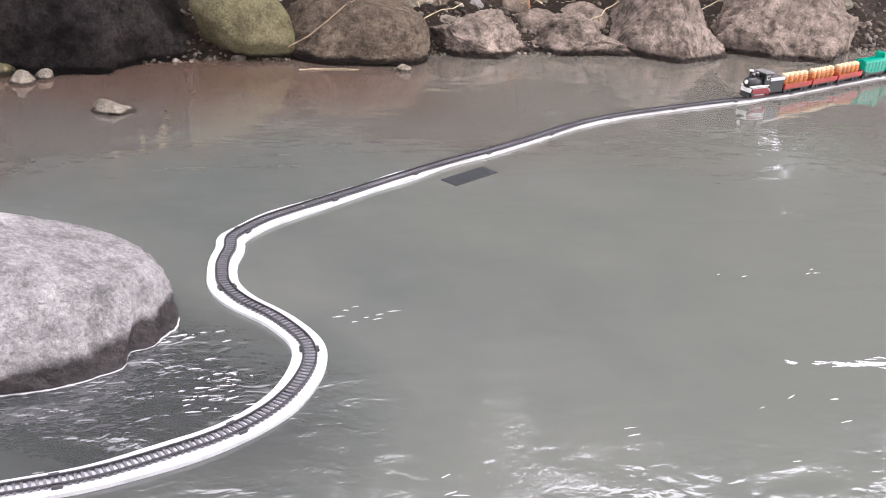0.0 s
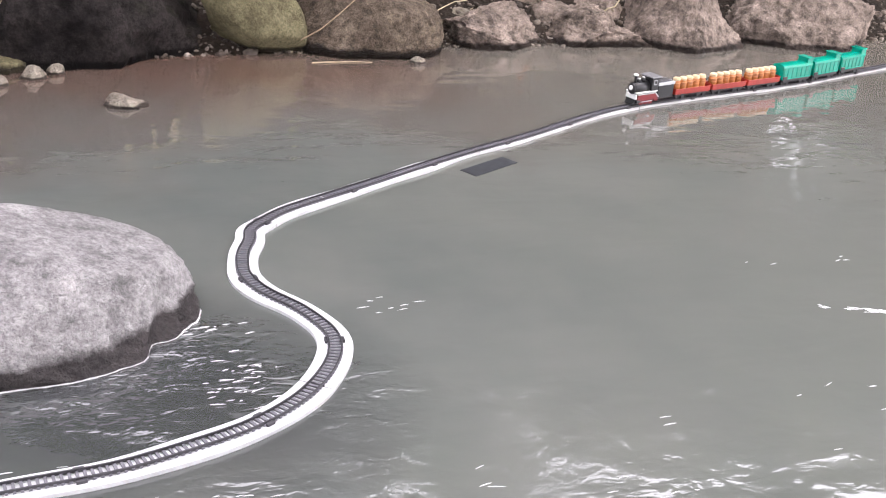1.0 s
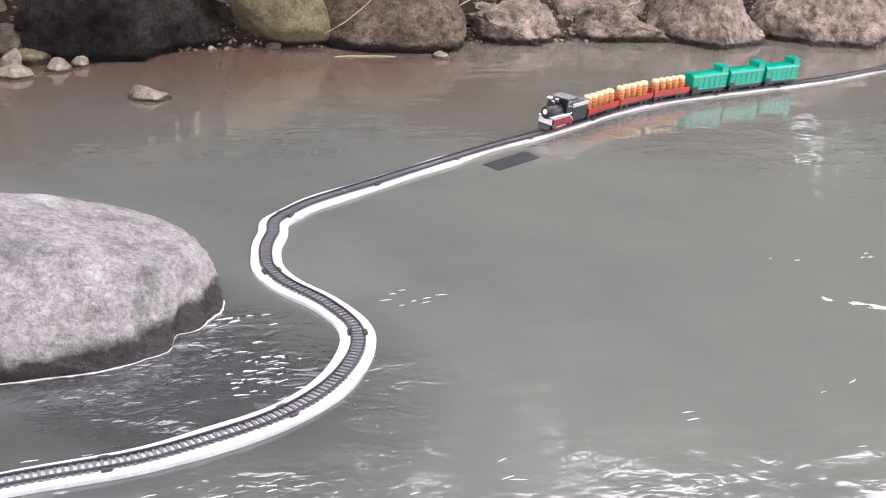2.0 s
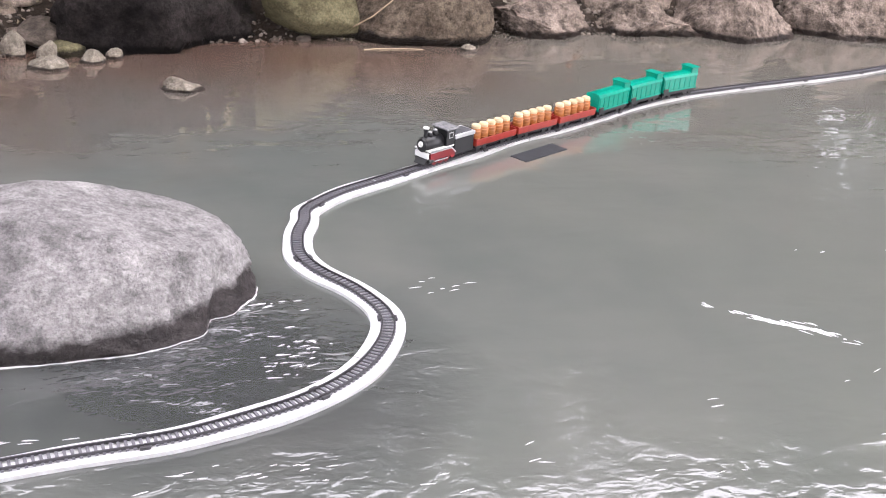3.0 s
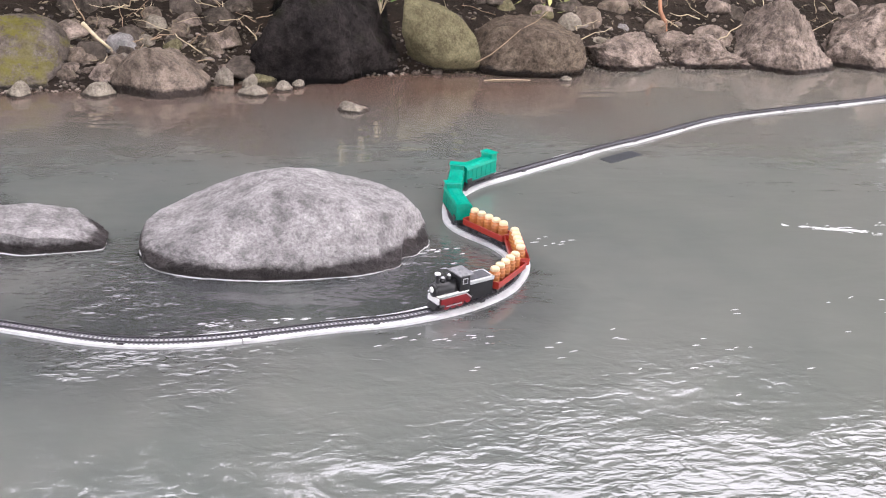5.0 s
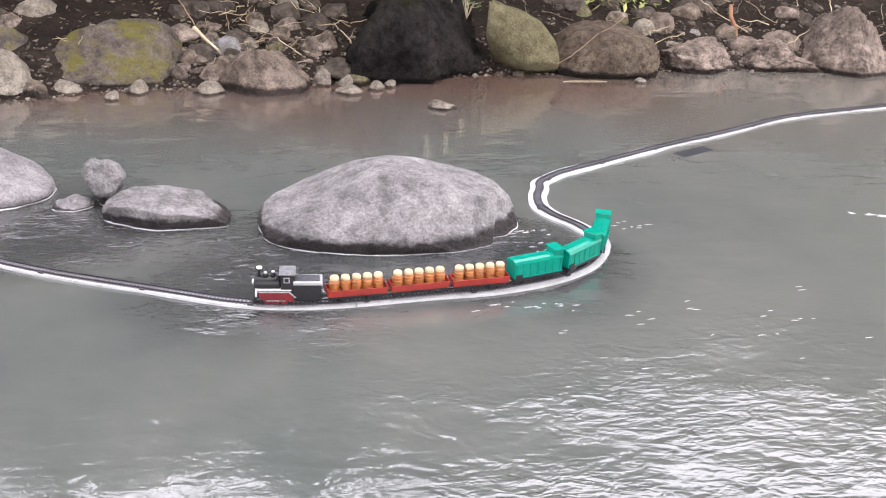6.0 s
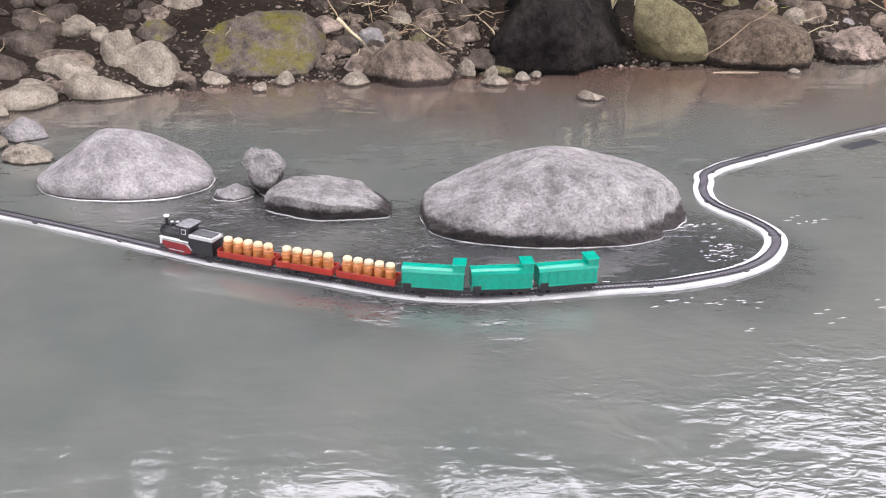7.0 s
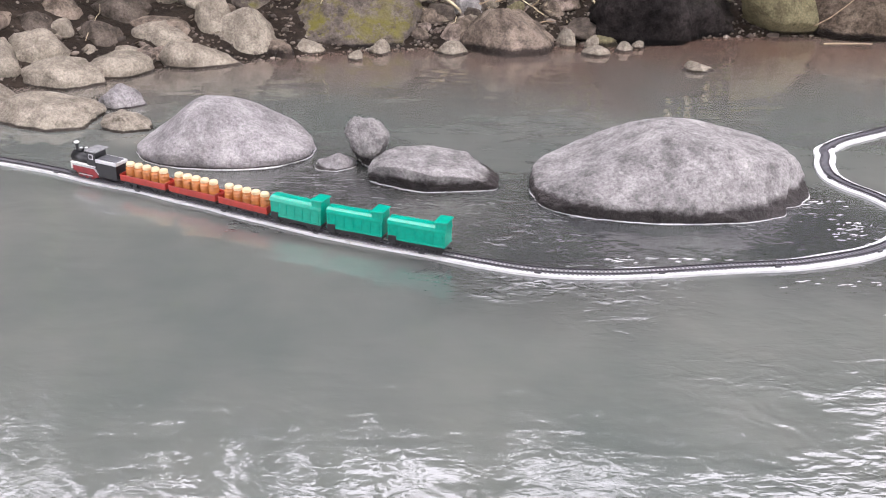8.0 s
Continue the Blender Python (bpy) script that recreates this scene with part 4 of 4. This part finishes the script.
def green_wagon():
    w = empty("covered_wagon")
    tagged(w, "sea-green plastic covered wagon with a raised end cabin", "toy wagon", "wagons of the train")
    bm = bmesh.new()
    add_box(bm, -0.051, 0.051, -0.0145, 0.0145, 0.0132, 0.0375, 0.0008)
    part("body", bm, GREEN, w)
    part("underframe", box(-0.0495, 0.0495, -0.0128, 0.0128, 0.0068, 0.0131, 0.0006), BLACK, w, "black plastic underframe")
    roof = bmesh.new()
    out = [(-0.0155, 0.0372), (0.0155, 0.0372), (0.013, 0.0415), (0.006, 0.0435), (-0.006, 0.0435), (-0.013, 0.0415)]
    a = [roof.verts.new((-0.052, y, z)) for y, z in out]
    b = [roof.verts.new((0.052, y, z)) for y, z in out]
    for k in range(6):
        roof.faces.new((a[k], a[(k + 1) % 6], b[(k + 1) % 6], b[k]))
    roof.faces.new(a)
    roof.faces.new(b[::-1])
    part("roof", roof, GREEN, w)
    cabin = part("cabin", box(-0.052, -0.033, -0.0135, 0.0135, 0.0372, 0.0505, 0.0007), GREEN, w)
    part("cabin_roof", box(-0.054, -0.031, -0.0155, 0.0155, 0.0505, 0.0525, 0.0006), GREEN, cabin)
    for x in (-0.046, -0.03, -0.014, 0.002, 0.018, 0.034, 0.0475):
        for side in (-1, 1):
            part("rib", box(x - 0.0006, x + 0.0006, side * 0.0148 - 0.0006, side * 0.0148 + 0.0006, 0.0146, 0.0365), GREEN, w)
    for side in (-1, 1):
        part("brake_box", box(0.035, 0.0495, side * 0.0153 - 0.0014, side * 0.0153 + 0.0014, 0.0075, 0.0192, 0.0005), BLACK, w, "black plastic box on the side")
        part("sill", box(-0.0515, 0.0515, side * 0.0148 - 0.0008, side * 0.0148 + 0.0008, 0.0128, 0.0148, 0.0003), GREEN, w)
    for x in np.linspace(-0.028, 0.048, 12):
        part("roof_rib", box(x - 0.0005, x + 0.0005, -0.007, 0.007, 0.0432, 0.0441), GREEN, w)
    for end in (-1, 1):
        part("coupling", box(end * 0.0545 - 0.004, end * 0.0545 + 0.004, -0.002, 0.002, 0.007, 0.010, 0.0005), BLACK, w)
    for x in (-0.032, 0.032):
        bogie(w, x)
    return w


def locomotive():
    """Nose towards +x."""
    e = empty("steam_locomotive")
    tagged(e, "black and red plastic toy steam locomotive with silver trim", "toy locomotive")
    alongx = lambda x, z: Matrix.Translation((x, 0, z)) @ pose(0, 0, 0, 0, 90)
    part("boiler", turned([(0.0105, 0), (0.0115, 0.001), (0.0115, 0.040), (0.0105, 0.041)], alongx(0.014, 0.031), 24), BLACK, e, "black round boiler", True)
    part("smokebox_door", turned([(0.0108, 0), (0.0095, 0.003), (0.004, 0.0045)], alongx(0.055, 0.031), 24), BLACK, e)
    part("headlight", turned([(0.0036, 0), (0.0044, 0.001), (0.0044, 0.003), (0.0036, 0.0042)], alongx(0.0575, 0.033), 16), GLASSY, e, "round white headlight")
    part("running_board", box(-0.005, 0.056, -0.0155, 0.0155, 0.0234, 0.0256, 0.0005), WHITE, e, "white running board")
    part("side_tank", box(-0.005, 0.048, -0.0125, 0.0125, 0.0200, 0.0236, 0.0005), BLACK, e)
    skirt = [(0.050, 0.0075), (0.050, 0.0205), (0.0, 0.0205), (-0.009, 0.0135), (-0.009, 0.0055), (-0.001, 0.0055), (0.001, 0.0095), (0.038, 0.0095), (0.040, 0.0075)]
    for side in (-1, 1):
        bm = add_prism(bmesh.new(), skirt, side * 0.0135 - 0.0012, side * 0.0135 + 0.0012)
        part("side_skirt", bm, RED, e, "dark red side plate")
        trim = [(0.0505, 0.0204), (0.0505, 0.0219), (-0.001, 0.0219), (-0.0125, 0.0128), (-0.0105, 0.0118), (0.0, 0.0204)]
        part("side_trim", add_prism(bmesh.new(), trim, side * 0.0136 - 0.0014, side * 0.0136 + 0.0014), SILVER, e, "silver trim line")
        for x in (0.008, 0.022, 0.036):
            m = Matrix.Translation((x, side * 0.0105, 0.0072)) @ pose(0, 0, 0, 90)
            w = part("wheel", turned([(0.006, -0.0012), (0.0072, -0.001), (0.0072, 0.001), (0.005, 0.0016)], m, 18), RED, e, "dark red driving wheel")
            part("hub", turned([(0.0022, -0.0026), (0.0022, 0.0026)], m, 10), BLACK, w)
        part("connecting_rod", box(0.006, 0.038, side * 0.0132 - 0.0006, side * 0.0132 + 0.0006, 0.0058, 0.0072, 0.0002), SILVER, e)
        part("cylinder", turned([(0.0032, 0), (0.0036, 0.001), (0.0036, 0.009), (0.0032, 0.010)], Matrix.Translation((0.043, side * 0.0125, 0.0085)) @ pose(0, 0, 0, 0, 90), 14), BLACK, e)
    part("chassis", box(-0.054, 0.052, -0.009, 0.009, 0.0065, 0.0205, 0.001), BLACK, e)
    part("buffer_beam", box(0.053, 0.0565, -0.014, 0.014, 0.0125, 0.0215, 0.0008), WHITE, e, "white front buffer beam")
    part("cowcatcher", add_prism(bmesh.new(), [(0.0535, 0.012), (0.0605, 0.0042), (0.0605, 0.003), (0.0535, 0.003)], -0.011, 0.011), BLACK, e)
    part("chimney", turned([(0.0034, 0), (0.0028, 0.003), (0.0028, 0.009), (0.0044, 0.0125), (0.0044, 0.0135)], Matrix.Translation((0.0495, 0, 0.0415)), 16), BLACK, e, "black chimney with flared rim", True)
    part("chimney_rim", turned([(0.0044, 0), (0.005, 0.0008), (0.005, 0.0022), (0.0036, 0.003)], Matrix.Translation((0.0495, 0, 0.0548)), 16), WHITE, e, "pale chimney rim", True)
    part("steam_dome", turned([(0.005, 0), (0.0048, 0.0035), (0.0034, 0.006), (0.0012, 0.007)], Matrix.Translation((0.039, 0, 0.0415)), 16), BLACK, e, "black boiler dome", True)
    part("sand_dome", turned([(0.005, 0), (0.0048, 0.005), (0.0034, 0.0078), (0.0012, 0.0088)], Matrix.Translation((0.0265, 0, 0.0415)), 16), BLACK, e, "black boiler dome", True)
    for x, z in ((0.039, 0.0474), (0.0265, 0.0492)):
        part("dome_cap", turned([(0.0034, 0), (0.003, 0.0012), (0.0008, 0.002)], Matrix.Translation((x, 0, z)), 14), SILVER, e, "silver dome cap", True)
    cab = part("cab", box(-0.0065, 0.0135, -0.0145, 0.0145, 0.0236, 0.0495, 0.0008), BLACK, e)
    part("cab_roof", box(-0.0115, 0.0165, -0.0175, 0.0175, 0.0495, 0.0525, 0.0012), ROOF, cab, "dark worn cab roof")
    for side in (-1, 1):
        part("window", box(-0.0015, 0.0085, side * 0.0147 - 0.0005, side * 0.0147 + 0.0005, 0.0365, 0.0455, 0.0003), SILVER, cab, "silver-framed cab window")
        part("window_opening", box(0.0, 0.007, side * 0.0153 - 0.0003, side * 0.0153 + 0.0003, 0.038, 0.0442), BLACK, cab)
    tender = part("tender", box(-0.055, -0.0075, -0.0145, 0.0145, 0.0085, 0.0365, 0.0008), BLACK, e, "black coal tender")
    for side in (-1, 1):
        part("tender_rim", box(-0.0558, -0.0072, side * 0.0135 - 0.0022, side * 0.0135 + 0.0022, 0.0330, 0.0385, 0.0006), SILVER, tender, "silver tender rim")
    part("tender_end", box(-0.0565, -0.0525, -0.0155, 0.0155, 0.0330, 0.0385, 0.0006), SILVER, tender)
    part("coal", add_prism(bmesh.new(), [(-0.0525, 0.0366), (-0.009, 0.0366), (-0.010, 0.0402), (-0.0515, 0.0396)], -0.011, 0.011), COVER, tender, "glossy grey tender cover")
    part("coupling", box(-0.0605, -0.0545, -0.002, 0.002, 0.007, 0.010, 0.0005), BLACK, e)
    return e


def sized(thing):
    for me in {o.data for o in thing.children_recursive}:
        me.transform(Matrix.Diagonal((0.955, 1.0, 1.07, 1)))
    return thing


loco = sized(locomotive())
first_barrel = sized(barrel_wagon())
barrel_wagons = [first_barrel, copy_thing(first_barrel, Matrix()), copy_thing(first_barrel, Matrix())]
first_green = sized(green_wagon())
green_wagons = [first_green, copy_thing(first_green, Matrix()), copy_thing(first_green, Matrix())]

# ---- trees of the far bank, seen only in the water, and others added out of view to block sky ----
def leaf_cloud(centres, count, size, rng, fill=0.4):
    verts, faces = [], []
    for c, r in centres:
        for _ in range(count):
            d = Vector((rng.gauss(0, 1), rng.gauss(0, 1), rng.gauss(0, 1))).normalized() * r * rng.random() ** fill
            p = Vector(c) + Vector((d.x, d.y, d.z * 0.7))
            q = Euler((rng.uniform(-1.2, 1.2), rng.uniform(-1.2, 1.2), rng.uniform(0, 6.28))).to_matrix()
            s = size * rng.uniform(0.6, 1.4)
            n = len(verts)
            for u, v, k in ((-1, 0, 0), (0, -0.45, 0.12), (1, 0, 0), (0, 0.45, 0.12)):
                verts.append(p + q @ Vector((u * s, v * s, k * s)))
            faces += [(n, n + 1, n + 2), (n, n + 2, n + 3)]
    return verts, faces


def tree(x, y, h, spread, seed, leaves=190):
    rng = random.Random(seed)
    t = empty("tree", pose(x, y, ground_z(x, y) - 0.05))
    tagged(t, "leafy broad-leaved tree out of view, added for reflections and to block sky", "tree", "trees round the stream")
    lean = (rng.uniform(-0.3, 0.3), rng.uniform(-0.3, 0.3))
    pts = [(lean[0] * k * k * h * 0.3, lean[1] * k * k * h * 0.3, h * k) for k in np.linspace(0, 0.9, 8)]
    trunk = tube(pts, 0.022 * h, 0.006 * h, 9)
    part("trunk", trunk, BARK, t, smooth=True)
    clumps = []
    for k in range(11):
        f = rng.uniform(0.4, 0.95)
        b = Vector(pts[int(f * 7)])
        a = rng.uniform(0, 6.28)
        e = b + Vector((math.cos(a), math.sin(a), rng.uniform(0.1, 0.7))) * spread * rng.uniform(0.45, 1.0)
        part("limb", tube([b, (b + e) / 2 + Vector((0, 0, 0.05 * h)), e], 0.008 * h, 0.002 * h, 6), BARK, t)
        clumps.append((e, spread * rng.uniform(0.28, 0.5)))
        clumps.append(((b + e) / 2, spread * rng.uniform(0.2, 0.35)))
    verts, faces = leaf_cloud(clumps, leaves, 0.028 * h, rng)
    me = bpy.data.meshes.new("crown")
    me.from_pydata(verts, [], faces)
    me.materials.append(LEAF)
    c = new("crown", me)
    c.parent = t


def bush(x, y, z, r, seed, leaves=3000):
    rng = random.Random(seed)
    b = empty("bush", pose(x, y, ground_z(x, y)))
    tagged(b, "airy leafy bush out of view, added to shade the bank and shape reflections", "bush", "bushes over the bank")
    verts, faces = [], []
    for k in range(7):
        a = rng.uniform(0, 6.28)
        e = Vector((math.cos(a) * r * rng.uniform(0.2, 0.8), math.sin(a) * r * rng.uniform(0.1, 0.5), z + rng.uniform(-0.3, 0.8) * r))
        part("stem", tube([(0, 0, -0.1), e * 0.5 + Vector((0, 0, 0.1)), e], 0.018, 0.004, 6), BARK, b)
    verts, faces = leaf_cloud([((0, 0, z), r * 1.1)], leaves, 0.05, rng, 0.33)
    me = bpy.data.meshes.new("foliage")
    me.from_pydata(verts, [], faces)
    me.materials.append(LEAF)
    c = new("foliage", me)
    c.parent = b


# low bushes added out of view to close bright sky gaps in the reflection
for i, (x, y, z, r) in enumerate([(0.75, 2.75, 0.3, 0.42), (1.25, 2.7, 0.42, 0.45), (1.8, 2.75, 0.45, 0.5), (2.35, 2.8, 0.45, 0.5), (4.9, 3.1, 0.3, 0.6), (5.7, 3.4, 0.3, 0.6)]):
    bush(x, y, z - 0.1, r, 280 + i, 1900)
# unseen hedge added to shade the bank and set where sky reflects
for i in range(17):
    x = -7.2 + i * 0.9
    left = 1.0 if x < -1.1 else 0.0
    bush(x, shore(x) + 0.95 + 0.14 * math.sin(i * 2.1) + 0.55 * left, 0.72 + 0.16 * math.sin(i * 1.7) - 0.42 * left + (0.1 if x > 0.8 else 0.0) + (0.22 if 1.3 < x < 3.7 else 0.0) - (0.24 if -0.8 < x < 0.7 else 0.0), 0.72, 200 + i, 2500 if x > 0.6 else 3000)
    bush(x + 0.45, shore(x) + 1.7, 0.3 + 0.2 * math.sin(i * 2.3 + 1) - 0.4 * left, 0.9, 240 + i, 2300 if x > 0.4 else 2800)
# side trees and those behind the camera are added to block sky light
for i, (x, y, h, spread, n) in enumerate([(-4.6, 5.6, 4.2, 1.5, 40), (0.4, 6.6, 4.6, 1.5, 24), (-2.2, 4.9, 3.6, 1.2, 24), (2.4, 5.2, 3.8, 1.3, 40), (5.6, 6.6, 4.4, 1.5, 60), (-7.0, 1.2, 5.0, 2.2, 150),
                                          (-5.2, -3.4, 6.0, 3.2, 190), (-1.4, -4.2, 6.4, 3.4, 190), (2.4, -4.4, 6.4, 3.4, 190), (6.2, -3.6, 6.0, 3.2, 190), (9.5, 1.5, 5.5, 2.4, 150)]):
    tree(x, y, h, spread, 40 + i, n)


# ---- sleepers, the nearest as pieces ----
SLEEPER_GAP = 0.0068


def sleeper_bm():
    return box(-0.0014, 0.0014, -0.0088, 0.0088, FOAM_TOP - 0.001, FOAM_TOP + 0.0022)


def build_sleepers():
    me = mesh_of(sleeper_bm(), "sleeper", SLEEPER)
    near = np.arange(2.28, 4.3, SLEEPER_GAP)
    rest = [s for s in np.arange(0.02, STATION[-1] - 0.02, SLEEPER_GAP) if s < near[0] - 0.004 or s > near[-1] + 0.004]
    for s in near:
        x, y, a = on_line(s)
        ob = new("sleeper", me)
        ob.parent = railway
        ob.matrix_basis = pose(x, y, 0, 0, 0, math.degrees(a))
    bm = bmesh.new()
    for s in rest:
        x, y, a = on_line(s)
        m = pose(x, y, FOAM_TOP + 0.0006, 0, 0, math.degrees(a)) @ Matrix.Diagonal((0.0028, 0.0176, 0.0032, 1))
        v = [bm.verts.new(m @ Vector(c)) for c in ((-.5, -.5, -.5), (.5, -.5, -.5), (.5, .5, -.5), (-.5, .5, -.5), (-.5, -.5, .5), (.5, -.5, .5), (.5, .5, .5), (-.5, .5, .5))]
        for f in ((0, 3, 2, 1), (4, 5, 6, 7), (0, 1, 5, 4), (1, 2, 6, 5), (2, 3, 7, 6), (3, 0, 4, 7)):
            bm.faces.new([v[k] for k in f])
    tagged(part("sleeper_run", bm, SLEEPER, railway), kind="stuff")


build_sleepers()

# seconds and metres along the track of the locomotive's nose
RUN = [
    (0.0, 1.065), (0.5, 1.286), (1.0, 1.450), (1.5, 1.638), (3.0, 2.176), (3.5, 2.399), (4.0, 2.614), (4.5, 2.821), (6.0, 3.546), (6.5, 3.741), (7.0, 4.002), (7.5, 4.237), (8.0, 4.424),
]
LOCO, WAGON = 0.1135, 0.1070


def vehicle_pose(middle, half):
    x1, y1, _ = on_line(middle + half)
    x0, y0, _ = on_line(middle - half)
    return pose((x0 + x1) / 2, (y0 + y1) / 2, RAIL_TOP, 0, 0, math.degrees(math.atan2(y1 - y0, x1 - x0)))


def motions():
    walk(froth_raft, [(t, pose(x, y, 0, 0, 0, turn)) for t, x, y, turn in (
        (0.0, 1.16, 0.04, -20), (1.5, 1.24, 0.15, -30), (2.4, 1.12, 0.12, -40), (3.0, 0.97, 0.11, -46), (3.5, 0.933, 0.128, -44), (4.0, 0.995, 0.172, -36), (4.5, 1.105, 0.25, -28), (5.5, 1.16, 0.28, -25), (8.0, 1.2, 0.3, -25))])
    times = [round(0.1 * k, 1) for k in range(81)]
    ts, ss = [r[0] for r in RUN], [r[1] for r in RUN]
    fit = np.polynomial.Polynomial.fit(ts, ss, 7)
    nose = [float(fit(t)) for t in times]
    walk(loco, [(t, vehicle_pose(s - LOCO / 2, 0.03)) for t, s in zip(times, nose)])
    for k, w in enumerate(barrel_wagons + green_wagons):
        walk(w, [(t, vehicle_pose(s - LOCO - WAGON * (k + 0.5), 0.032)) for t, s in zip(times, nose)])


motions()
